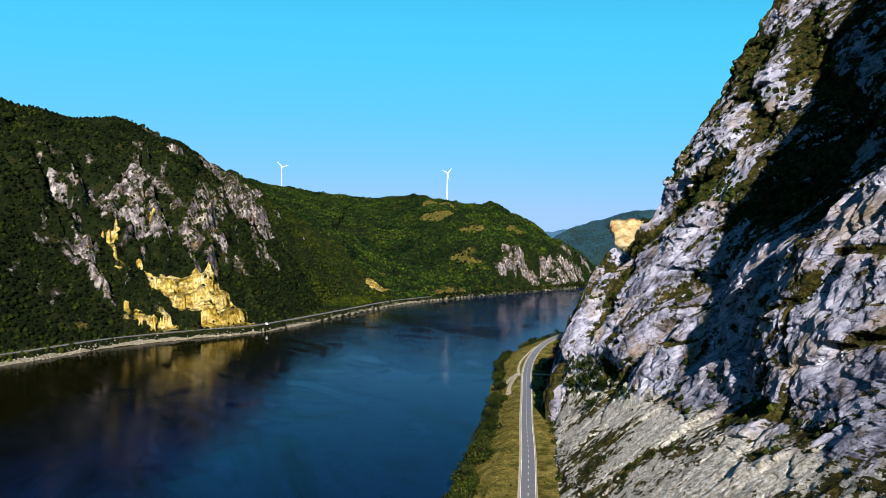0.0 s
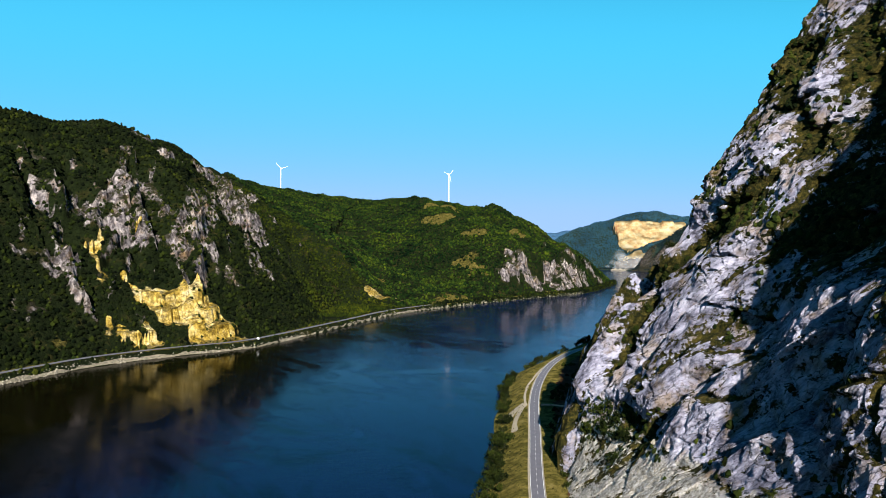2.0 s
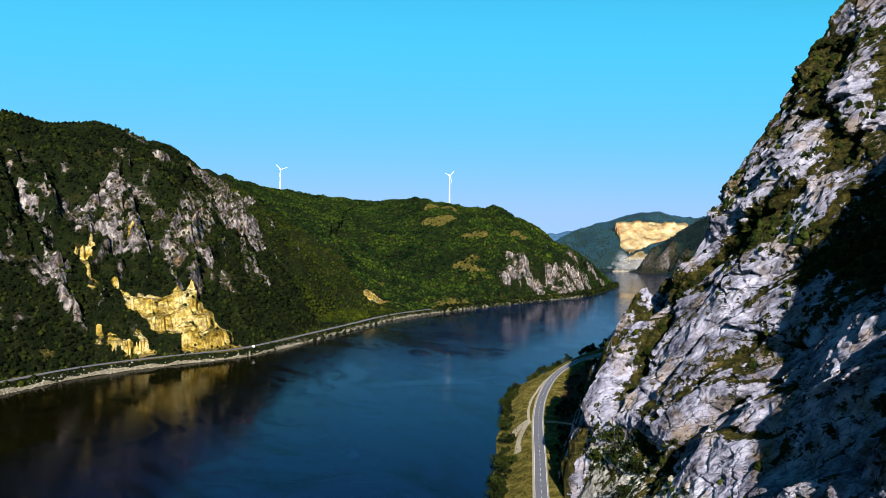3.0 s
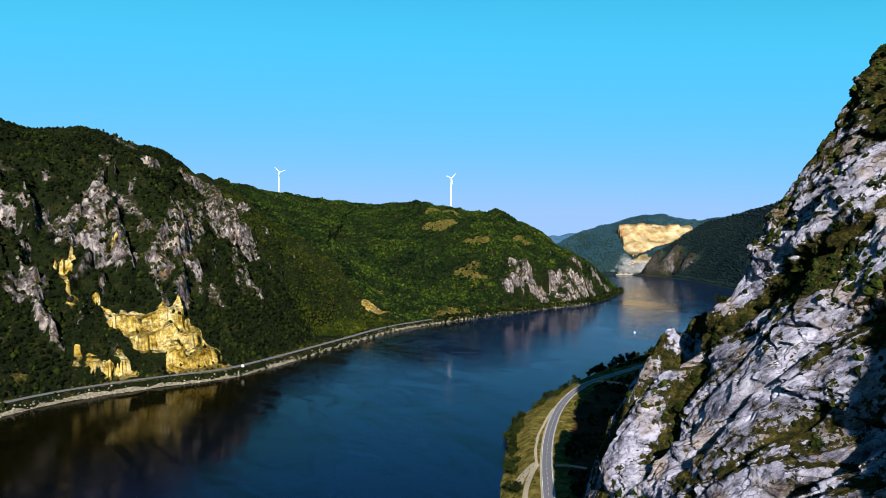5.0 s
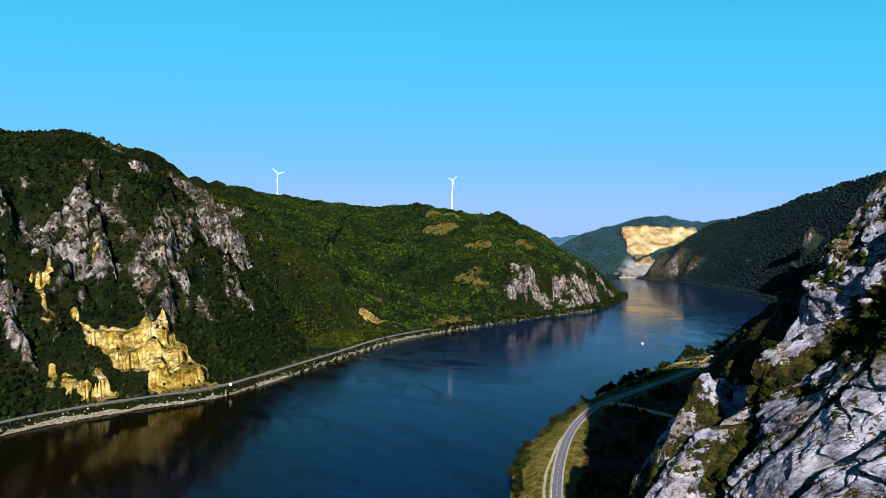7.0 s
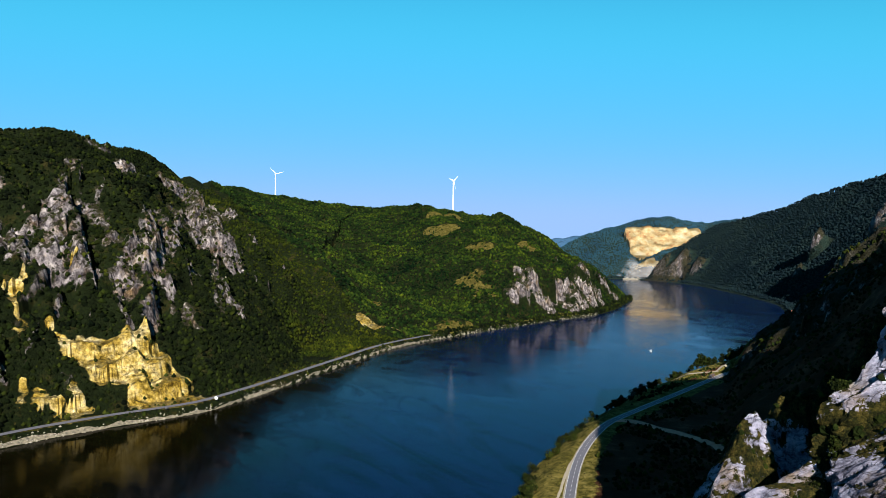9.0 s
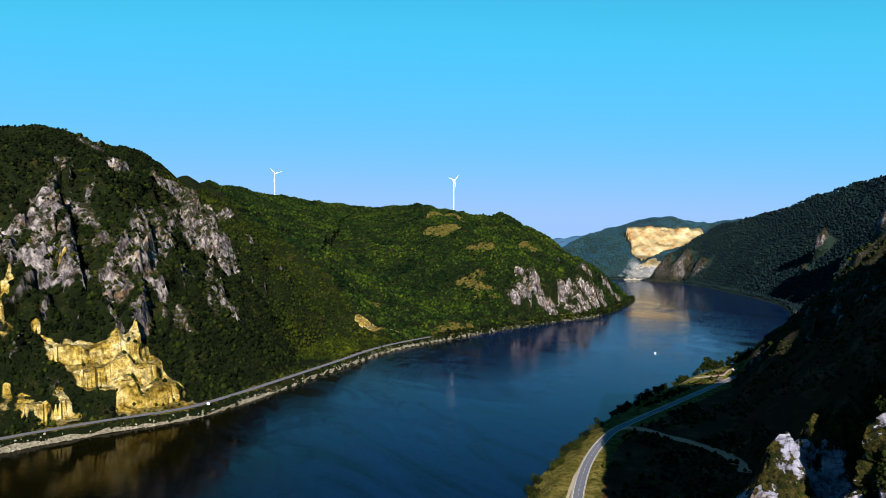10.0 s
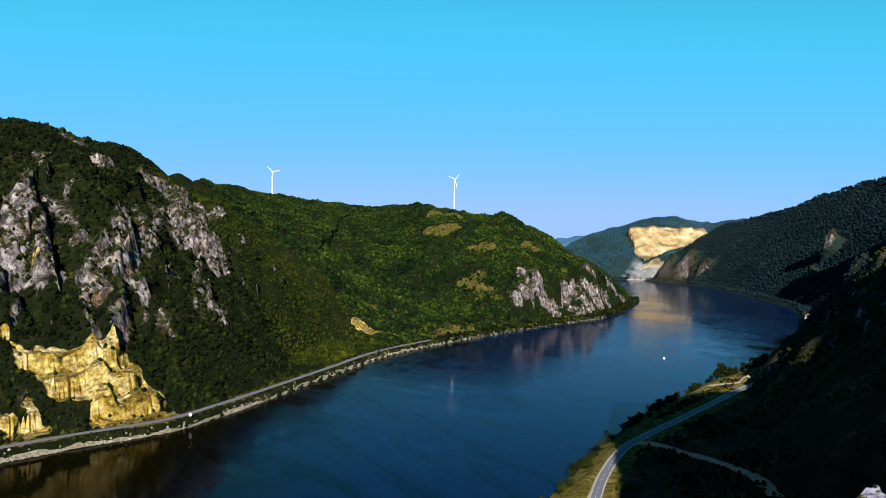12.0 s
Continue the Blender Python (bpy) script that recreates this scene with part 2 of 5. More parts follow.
def hill_material(name, woods, dry, quarry=((0.025, 0.016, 0.004), (0.14, 0.093, 0.013), (0.28, 0.195, 0.038), (0.37, 0.285, 0.1), (0.47, 0.405, 0.25)), seams=0.3, meadow=1.0, vein=16):
    """Wooded slope: dark undergrowth, dry grass, grey rock and ochre quarry rock by mask."""
    m, n, l, b = material(name, 0.98, 0.02)
    p = place_coords(n, l)
    soil = ramp(n, l, grain(n, l, p, 22, 6, 0.65), [(0.3, woods), (0.55, tuple(1.8 * c for c in woods)), (0.72, dry)])
    rock, fine = limestone(n, l, 1.3, 1.25)
    ochre = ramp(n, l, grain(n, l, place_coords(n, l, (1, 1, 1.15), (0.5, 0.2, 0)), vein, 7, 0.68), list(zip((0.28, 0.38, 0.46, 0.54, 0.66), quarry)))
    ochre = mixed(n, l, 0.9, ochre, ramp(n, l, grain(n, l, place_coords(n, l, (1, 0.6, 1), (0.9, 0.5, 0)), 5, 7, 0.72), [(0.4, (0.3, 0.27, 0.22)), (0.52, (0.9, 0.87, 0.8)), (0.65, (1.25, 1.22, 1.2))]), "MULTIPLY") if seams < 0.5 else ochre
    ochre = mixed(n, l, 0.7, ochre, cracks(n, l, place_coords(n, l, (1, 1, 1.6)), 12, 9, 0.05, seams), "MULTIPLY")
    shelf = ramp(n, l, facing_up(n, l), [(0.62, (0, 0, 0)), (0.85, (1, 1, 1))])
    ochre = mixed(n, l, maths(n, l, "MULTIPLY", shelf, 0.7), ochre, (0.03, 0.023, 0.007))
    wobble = maths(n, l, "MULTIPLY", maths(n, l, "SUBTRACT", grain(n, l, p, 9, 6, 0.7), 0.5), 1.2)

    def veil(which):
        return ramp(n, l, maths(n, l, "ADD", mask(n, which), wobble), [(0.45, (0, 0, 0)), (0.58, (1, 1, 1))])
    field = ramp(n, l, grain(n, l, p, 6, 8, 0.75), [(p, tuple(meadow * c for c in q)) for p, q in ((0.32, (0.022, 0.025, 0.005)), (0.46, (0.085, 0.074, 0.014)), (0.58, (0.19, 0.15, 0.038)), (0.72, (0.3, 0.24, 0.09)))])
    c = mixed(n, l, veil("grass"), soil, field)
    # dark upright streaks put crag shade into the rock colour, and warm it
    shade_streaks = ramp(n, l, grain(n, l, place_coords(n, l, (1, 1, 0.4)), 6, 6, 0.7), [(0.38, (0.13, 0.115, 0.095)), (0.48, (0.36, 0.32, 0.25)), (0.62, (0.85, 0.765, 0.6))])
    grown = n.new("ShaderNodeMath")
    grown.operation = "MULTIPLY_ADD"
    l.new(grain(n, l, p, 5, 6, 0.7), grown.inputs[0])
    grown.inputs[1].default_value = 0.9
    l.new(facing_up(n, l), grown.inputs[2])
    grown = ramp(n, l, maths(n, l, "SUBTRACT", grown.outputs[0], 0.45), [(0.44, (0, 0, 0)), (0.58, (1, 1, 1))])
    rock = mixed(n, l, maths(n, l, "MULTIPLY", grown, 0.92), mixed(n, l, 1.0, rock, shade_streaks, "MULTIPLY"), (0.011, 0.011, 0.004))
    c = mixed(n, l, veil("rock"), c, rock)
    c = mixed(n, l, veil("ochre"), c, ochre)
    l.new(c, b.inputs["Base Color"])
    relief(n, l, b, fine, 1.0, 4.0)
    return m


def leaf_material(name, low, high, size=110, spread=0.6, dapple=1.0):
    m, n, l, b = material(name, 0.9, 0.03)
    g = n.new("ShaderNodeNewGeometry")
    tint = ramp(n, l, g.outputs["Random Per Island"], [(0.0, low), (0.65, tuple(0.65 * a + 0.35 * c for a, c in zip(low, high))), (1.0, high)])
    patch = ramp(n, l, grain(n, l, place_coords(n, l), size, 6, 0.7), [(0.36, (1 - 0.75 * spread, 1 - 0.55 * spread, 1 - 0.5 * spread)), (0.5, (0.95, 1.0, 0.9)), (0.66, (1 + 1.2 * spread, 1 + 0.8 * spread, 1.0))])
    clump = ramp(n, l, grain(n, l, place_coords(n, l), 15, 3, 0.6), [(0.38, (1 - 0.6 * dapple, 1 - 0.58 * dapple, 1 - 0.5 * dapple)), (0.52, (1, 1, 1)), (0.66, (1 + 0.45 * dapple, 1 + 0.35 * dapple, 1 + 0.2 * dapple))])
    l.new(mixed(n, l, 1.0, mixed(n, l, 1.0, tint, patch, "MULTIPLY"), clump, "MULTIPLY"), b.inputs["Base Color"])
    return m


def water_material():
    m, n, l, b = material("river_water", 0.09, 0.5)
    b.inputs["IOR"].default_value = 1.088
    drift = grain(n, l, place_coords(n, l, (1, 0.4, 1), (0, 0, -0.6)), 170, 7, 0.66)
    swirl = n.new("ShaderNodeTexNoise")
    swirl.inputs["Scale"].default_value, swirl.inputs["Detail"].default_value, swirl.inputs["Distortion"].default_value = 1 / 60, 4, 2.2
    l.new(place_coords(n, l, (1, 0.42, 1), (0, 0, -0.75)), swirl.inputs["Vector"])
    slick = ramp(n, l, swirl.outputs["Fac"], [(0.4, (0, 0, 0)), (0.5, (1, 1, 1)), (0.56, (0.35, 0.35, 0.35)), (0.66, (0.9, 0.9, 0.9))])
    # brown reflection of the left hill painted along its shore, deep blue in mid-stream
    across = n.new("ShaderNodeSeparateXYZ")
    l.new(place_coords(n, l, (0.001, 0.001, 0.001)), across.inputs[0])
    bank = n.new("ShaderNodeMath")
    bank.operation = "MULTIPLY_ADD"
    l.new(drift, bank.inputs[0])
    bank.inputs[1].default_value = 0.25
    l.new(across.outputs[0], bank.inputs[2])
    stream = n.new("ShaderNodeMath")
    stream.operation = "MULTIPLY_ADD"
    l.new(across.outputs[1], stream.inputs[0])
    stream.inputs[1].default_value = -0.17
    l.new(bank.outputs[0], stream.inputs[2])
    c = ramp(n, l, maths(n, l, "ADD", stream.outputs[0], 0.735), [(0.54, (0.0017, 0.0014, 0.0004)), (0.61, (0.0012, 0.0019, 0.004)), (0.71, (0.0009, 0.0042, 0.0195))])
    # lighter and darker reflection patches put into the base colour
    sheen_patches = n.new("ShaderNodeTexNoise")
    sheen_patches.inputs["Scale"].default_value, sheen_patches.inputs["Detail"].default_value, sheen_patches.inputs["Roughness"].default_value, sheen_patches.inputs["Distortion"].default_value = 1 / 75, 6, 0.6, 2.6
    l.new(place_coords(n, l, (1, 0.3, 1), (0, 0, -0.55)), sheen_patches.inputs["Vector"])
    c = mixed(n, l, 1.0, c, ramp(n, l, sheen_patches.outputs["Fac"], [(0.34, (0.5, 0.45, 0.4)), (0.46, (0.95, 0.95, 0.92)), (0.53, (1.05, 1.1, 1.05)), (0.57, (0.7, 0.8, 0.75)), (0.66, (1.35, 1.5, 1.35))]), "MULTIPLY")
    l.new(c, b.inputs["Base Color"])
    calm = mixed(n, l, slick, (0.05, 0.05, 0.05), ramp(n, l, drift, [(0.4, (0.1, 0.1, 0.1)), (0.5, (0.2, 0.2, 0.2)), (0.6, (0.13, 0.13, 0.13))]))
    l.new(calm, b.inputs["Roughness"])
    waves = mixed(n, l, 0.45, grain(n, l, place_coords(n, l, (0.4, 1, 1)), 2.2, 4), grain(n, l, place_coords(n, l, (0.45, 1, 1), (0, 0, -0.35)), 9.0, 4))
    waves = mixed(n, l, mixed(n, l, 0.6, ramp(n, l, drift, [(0.4, (0.3, 0.3, 0.3)), (0.6, (1, 1, 1))]), slick, "MULTIPLY"), (0.5, 0.5, 0.5), waves)
    relief(n, l, b, waves, 0.34, 0.7)
    return m


def plain(name, colour, rough=0.7, spread=0.25, size=2.0, metal=0.0):
    m, n, l, b = material(name, rough, 0.4)
    b.inputs["Metallic"].default_value = metal
    p = place_coords(n, l)
    l.new(ramp(n, l, grain(n, l, p, size, 6, 0.65), [(0.3, tuple(c * (1 - spread) for c in colour)), (0.7, tuple(min(1, c * (1 + spread)) for c in colour))]), b.inputs["Base Color"])
    return m


CLIFF = cliff_material()
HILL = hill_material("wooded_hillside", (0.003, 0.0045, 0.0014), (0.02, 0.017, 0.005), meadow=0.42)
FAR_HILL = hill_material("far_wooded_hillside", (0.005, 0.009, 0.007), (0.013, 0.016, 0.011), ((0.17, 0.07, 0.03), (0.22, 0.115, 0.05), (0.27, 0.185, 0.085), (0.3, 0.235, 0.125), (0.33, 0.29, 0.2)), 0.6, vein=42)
# blue distance haze mixed into the ridge's base colours
HAZE_HILL = hill_material("haze_blue_ridge", (0.015, 0.036, 0.064), (0.02, 0.042, 0.07))
BANK = hill_material("river_bank", (0.03, 0.0125, 0.006), (0.13, 0.055, 0.028), meadow=0.72)
# near-black low tint takes in the shade between the left hill's crowns
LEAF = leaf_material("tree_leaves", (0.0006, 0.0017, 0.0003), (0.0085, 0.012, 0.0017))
OLIVE_LEAF = leaf_material("young_olive_leaves", (0.005, 0.0082, 0.0008), (0.0145, 0.018, 0.0014))
GREEN_LEAF = leaf_material("fresh_green_leaves", (0.0022, 0.0066, 0.0013), (0.0125, 0.0205, 0.0024), 120, 1.2)
# aerial haze put into the leaf colour as blue
HAZE_LEAF = leaf_material("haze_tinted_leaves", (0.008, 0.026, 0.043), (0.011, 0.029, 0.045), 150, 0.3, 0.35)
# dark blue tint holds the right slope's haze and shade
SHADE_LEAF = leaf_material("haze_shade_leaves", (0.002, 0.0056, 0.0082), (0.0058, 0.0115, 0.0142), 110, 0.5, 0.7)
BUSH_LEAF = leaf_material("bush_leaves", (0.0035, 0.0065, 0.0012), (0.018, 0.022, 0.0035))
TUFT = leaf_material("dry_grass_tufts", (0.018, 0.02, 0.004), (0.066, 0.052, 0.014))


def dust_material():
    m, n, l, b = material("pale_dust", 1.0, 0.0)
    b.inputs["Base Color"].default_value = (0.8, 0.8, 0.8, 1)
    b.inputs["Alpha"].default_value = 0.022
    return m


DUST = dust_material()
WATER = water_material()
ASPHALT = plain("asphalt", (0.056, 0.054, 0.064), 0.85, 0.2, 3.0)
PAINT = plain("road_paint", (0.392, 0.392, 0.381), 0.6, 0.15, 0.5)
SOIL = plain("brown_soil", (0.36, 0.125, 0.062), 0.95, 0.35, 2.0)
GRAVEL = plain("pale_gravel", (0.168, 0.14, 0.0952), 0.95, 0.3, 1.5)
PALE_ROCK = plain("pale_limestone", (0.135, 0.12, 0.092), 0.95, 0.4, 3.0)
RIPRAP = plain("pale_broken_stone", (0.075, 0.064, 0.043), 0.95, 0.8, 2.2)
BARK = plain("bark", (0.0336, 0.0252, 0.0168), 0.95, 0.4, 0.3)
DARK = plain("dark_glass_and_rubber", (0.015, 0.016, 0.018), 0.35, 0.2, 1.0)
RUST = plain("brown_tarpaulin", (0.045, 0.028, 0.022), 0.8, 0.3, 1.5)
RED = plain("orange_red_tile", (0.22, 0.06, 0.03), 0.8, 0.25, 1.0)
WHITE = plain("white_metal", (0.62, 0.62, 0.62), 0.4, 0.05, 5.0)


# ---------------------------------------------------------------- meshes
def mesh_object(name, verts, faces, mat, parent=None, smooth_faces=False, masks=None):
    """One object from arrays of corners and of faces with the same number of corners."""
    verts, faces = np.asarray(verts, np.float32), np.asarray(faces, np.int32)
    me = bpy.data.meshes.new(name)
    k = faces.shape[1]
    me.vertices.add(len(verts))
    me.vertices.foreach_set("co", verts.ravel())
    me.loops.add(faces.size)
    me.loops.foreach_set("vertex_index", faces.ravel())
    me.polygons.add(len(faces))
    me.polygons.foreach_set("loop_start", np.arange(len(faces), dtype=np.int32) * k)
    me.polygons.foreach_set("use_smooth", np.full(len(faces), smooth_faces))
    for key, values in (masks or {}).items():
        me.attributes.new(key, "FLOAT", "POINT").data.foreach_set("value", np.asarray(values, np.float32).ravel())
    me.update(calc_edges=True)
    me.materials.append(mat)
    ob = new(name, me)
    ob.parent = parent
    return ob


def grid_faces(rows, cols):
    i = np.arange(rows * cols).reshape(rows, cols)
    return np.stack([i[:-1, :-1], i[:-1, 1:], i[1:, 1:], i[1:, :-1]], -1).reshape(-1, 4)


def part(name, bm, mat, parent=None, label=""):
    me = bpy.data.meshes.new(name)
    bm.to_mesh(me)
    bm.free()
    me.materials.append(mat)
    ob = new(name, me)
    ob.parent = parent
    return tagged(ob, label) if label else ob


def crown_shapes(count, rng, rings=3, sides=6):
    """Small lumpy crowns, low in faces: a stack of uneven rings closed above and below."""
    out = []
    for _ in range(count):
        v, f = [(0, 0, -0.25)], []
        for r in range(rings):
            h = -0.05 + 0.85 * r / (rings - 1)
            w = math.sin(math.pi * (0.28 + 0.58 * r / (rings - 1)))
            for s in range(sides):
                a = 2 * math.pi * (s + 0.5 * (r % 2)) / sides
                k = 0.5 * w * rng.uniform(0.65, 1.3)
                v.append((k * math.cos(a), k * math.sin(a), h + rng.uniform(-0.13, 0.13)))
        v.append((rng.uniform(-0.1, 0.1), rng.uniform(-0.1, 0.1), 1.0))
        for s in range(sides):
            n = (s + 1) % sides
            f.append((0, 1 + n, 1 + s))
            for r in range(rings - 1):
                a, b = 1 + r * sides, 1 + (r + 1) * sides
                f.append((a + s, a + n, b + s))
                f.append((a + n, b + n, b + s))
            f.append((1 + (rings - 1) * sides + s, 1 + (rings - 1) * sides + n, len(v) - 1))
        out.append((np.array(v), np.array(f)))
    return out


def scatter(name, places, sizes, mat, seed, tall=1.0, rings=3, sides=6):
    """Many crowns joined into one mesh, for woods that nobody could count."""
    rng = np.random.default_rng(seed)
    shapes = crown_shapes(12, random.Random(seed), rings, sides)
    kind = rng.integers(0, len(shapes), len(places))
    turn = rng.uniform(0, 2 * np.pi, len(places))
    verts, faces, at = [], [], 0
    for k, (sv, sf) in enumerate(shapes):
        w = np.where(kind == k)[0]
        if not len(w):
            continue
        c, s, r = np.cos(turn[w]), np.sin(turn[w]), sizes[w]
        x = (sv[None, :, 0] * c[:, None] - sv[None, :, 1] * s[:, None]) * r[:, None]
        y = (sv[None, :, 0] * s[:, None] + sv[None, :, 1] * c[:, None]) * r[:, None]
        z = sv[None, :, 2] * (r * tall * rng.uniform(0.75, 1.15, len(w)))[:, None]
        v = np.stack([x, y, z], -1) + places[w][:, None, :]
        verts.append(v.reshape(-1, 3))
        faces.append((sf[None] + (np.arange(len(w)) * len(sv))[:, None, None] + at).reshape(-1, 3))
        at += len(w) * len(sv)
    return mesh_object(name, np.concatenate(verts), np.concatenate(faces), mat)


# ---------------------------------------------------------------- land forms
# ridges: polylines (east, north, height) and the fall of their flanks
LEFT_RIDGES = [
    ([(-900, 300, 315), (-700, 650, 314), (-570, 850, 287), (-470, 930, 266), (-493, 1100, 293), (-538, 1300, 303), (-535, 1500, 261), (-560, 1700, 277), (-640, 2000, 300), (-717, 2300, 330)], 0.92),
    ([(-535, 1500, 280), (-450, 1400, 236), (-383, 1290, 198), (-330, 1200, 165), (-299, 1144, 122), (-262, 1040, 40)], 0.85),
    ([(-470, 930, 276), (-422, 882, 165), (-355, 830, 128), (-303, 790, 68)], 0.75),
    ([(-560, 1700, 272), (-248, 1350, 132), (-150, 1245, 62), (-100, 1203, 18)], 0.62),
    ([(-1500, 2500, 340), (-717, 2300, 330), (-500, 2420, 302), (-308, 2500, 284), (-90, 2400, 277), (146, 2250, 240), (262, 2150, 195), (370, 2060, 105), (470, 2080, 40), (540, 2110, 6)], 0.3),
    ([(-90, 2400, 277), (60, 1900, 190), (150, 1640, 125), (190, 1530, 90), (235, 1545, 40)], 0.42),
    ([(146, 2250, 246), (250, 1900, 150), (320, 1760, 95), (370, 1740, 45)], 0.5),
    ([(-560, 1700, 275), (-400, 1850, 165), (-200, 1600, 80), (-60, 1400, 40), (20, 1300, 18)], 0.3),
]
RIGHT_RIDGES = [
    ([(620, -200, 330), (610, 300, 330), (610, 600, 320), (680, 800, 320), (950, 1300, 370), (1240, 1800, 430), (1320, 2130, 415), (1340, 2730, 386), (1245, 3230, 272), (1065, 3290, 175), (970, 3290, 60), (925, 3320, 5)], 0.84),
    # unseen steep ridge, added to throw shade on the spur beyond the flat
    ([(330, 40, 360), (420, 250, 420), (470, 380, 410), (530, 480, 390)], 2.4),
    ([(680, 800, 300), (560, 900, 160), (500, 950, 100), (440, 985, 52), (392, 1000, 10)], 1.0),
    ([(1230, 1800, 360), (1050, 1750, 190), (880, 1720, 60)], 0.5),
    ([(1310, 2130, 350), (1100, 2200, 170), (960, 2250, 30)], 0.45),
    ([(1335, 2730, 316), (1150, 2650, 150), (1010, 2600, 25)], 0.5),
]
FAR_RIDGES = [
    ([(520, 4200, 60), (760, 4050, 195), (920, 4030, 262), (1080, 4010, 312), (1180, 3990, 332), (1350, 4000, 318), (1500, 4050, 300), (2200, 4000, 380)], 0.5),
]


def ridge_height(x, y, ridges, warp=22.0):
    wx = x + warp * vnoise(x / 130, y / 130, seed=31)
    wy = y + warp * vnoise(x / 130, y / 130, seed=32)
    out = np.full(np.shape(x), -60.0)
    for line, fall in ridges:
        d, top, _ = to_line(wx, wy, line)
        h = top - fall * (np.sqrt(d * d + 400) - 20)
        out = 0.5 * (out + h + np.sqrt((out - h) ** 2 + 90))
    return out


def patches(x, y, spots):
    out = np.zeros_like(x)
    for cx, cy, r in spots:
        out = np.maximum(out, 1 - smooth(0.5, 1.35, np.sqrt((x - cx) ** 2 + (y - cy) ** 2) / r))
    return out


ROCK_CREST = [(-466, 1028, 17), (-452, 1058, 15), (-411, 1018, 16), (-399, 1038, 14), (-392, 1074, 12), (-422, 923, 7), (-412, 909, 8), (-404, 1141, 10)]
ROCK_WALL = [(-403, 1205, 27), (-378, 1189, 37), (-364, 1240, 31), (-329, 1058, 35), (-347, 1048, 31), (-307, 1044, 30), (-333, 976, 15), (-316, 909, 14), (-284, 1053, 25), (-310, 1102, 21), (-305, 871, 16), (-300, 841, 17), (-308, 819, 13), (-332, 902, 10), (-314, 849, 10), (-261, 946, 12), (-246, 934, 12), (-271, 929, 12), (-237, 928, 9), (-347, 1100, 26), (-350, 1150, 26)]
ROCK_RIBS = [(-395, 841, 9), (-388, 814, 12), (-376, 817, 10), (-393, 799, 12), (-398, 792, 10), (-420, 797, 10), (-419, 805, 10), (-412, 777, 7), (-349, 843, 10), (-339, 852, 10), (-356, 824, 8), (-337, 818, 14), (-325, 828, 10), (-348, 806, 9), (-350, 790, 9), (-365, 789, 9), (-334, 804, 10), (-371, 776, 7), (-377, 862, 7)]
ROCK_WEST = [(-450, 745, 9), (-448, 765, 9), (-432, 765, 11), (-389, 704, 8), (-396, 698, 10), (-405, 686, 7), (-381, 701, 10), (-371, 702, 10), (-361, 705, 8), (-415, 689, 6), (-415, 728, 10), (-424, 724, 8), (-354, 721, 6), (-330, 714, 5), (-304, 714, 6)]
SCREE = [(-388, 876, 9), (-375, 878, 8), (-367, 869, 6), (-378, 891, 5), (-356, 867, 5), (-259, 839, 9), (-249, 838, 9), (-272, 827, 7), (-474, 811, 7), (-482, 790, 8), (-386, 657, 8), (-377, 663, 8)]
QUARRY_EDGE = [(-328, 736), (-320, 757), (-306, 765), (-296, 768), (-280, 787), (-270, 797), (-256, 796), (-238, 791), (-212, 778), (-238, 733), (-258, 726), (-272, 737), (-290, 731), (-306, 737)]
QUARRY = [(-378, 750, 9), (-370, 744, 9), (-362, 738, 8), (-354, 731, 8), (-346, 724, 7), (-336, 747, 8), (-322, 681, 9), (-312, 694, 8), (-296, 704, 9), (-288, 690, 8), (-300, 716, 6), (-344, 800, 5)]
# crags that stand out of the left hillside: crest (east, north, height), half width, steepness of their walls
CRAGS_LEFT = [
    ([(-404, 1205, 220), (-372, 1140, 213), (-348, 1100, 206), (-330, 1075, 194), (-312, 1060, 172)], 22, 3.4),
    ([(-300, 1050, 150), (-286, 1042, 132)], 14, 3.0),
    ([(-362, 1050, 192), (-340, 985, 182), (-322, 930, 168), (-310, 892, 146), (-301, 856, 122)], 12, 3.2),
    ([(-332, 905, 172), (-326, 868, 152), (-322, 842, 136)], 10, 2.6),
    ([(-402, 872, 198), (-391, 843, 189), (-386, 824, 172), (-374, 803, 148)], 11, 3.4),
    ([(-410, 836, 176), (-402, 806, 160), (-392, 776, 140)], 9, 2.6),
    ([(-356, 818, 142), (-344, 803, 131), (-334, 797, 120)], 8, 3.2),
    ([(-345, 795, 112), (-338, 788, 107)], 6, 3.0),
    ([(-428, 808, 168), (-414, 776, 151)], 8, 2.6),
    ([(-276, 952, 119), (-258, 930, 101), (-246, 926, 87), (-232, 918, 72)], 7, 2.8),
    ([(-388, 708, 85), (-366, 703, 74), (-352, 692, 60)], 9, 2.6),
    ([(-380, 752, 110), (-368, 746, 101)], 7, 3.4),
    ([(-482, 1036, 289), (-450, 1044, 274), (-418, 1046, 251)], 7, 2.6),
    ([(-402, 1100, 243), (-392, 1140, 232)], 7, 2.6),
    ([(-424, 934, 245), (-410, 914, 233)], 5, 3.0),
    ([(128, 1502, 66), (152, 1540, 78), (172, 1572, 76), (194, 1584, 62)], 13, 2.4),
    ([(244, 1660, 62), (290, 1712, 68), (340, 1790, 62), (372, 1850, 52)], 8, 2.0),
]
ROCK_NOSE = [(130, 1493, 18), (150, 1520, 22), (166, 1560, 24), (185, 1550, 30), (196, 1572, 24), (225, 1572, 28), (270, 1625, 30), (300, 1660, 34), (335, 1708, 34), (367, 1767, 30), (422, 1932, 29), (287, 1824, 20), (451, 1956, 21), (342, 1843, 21)]


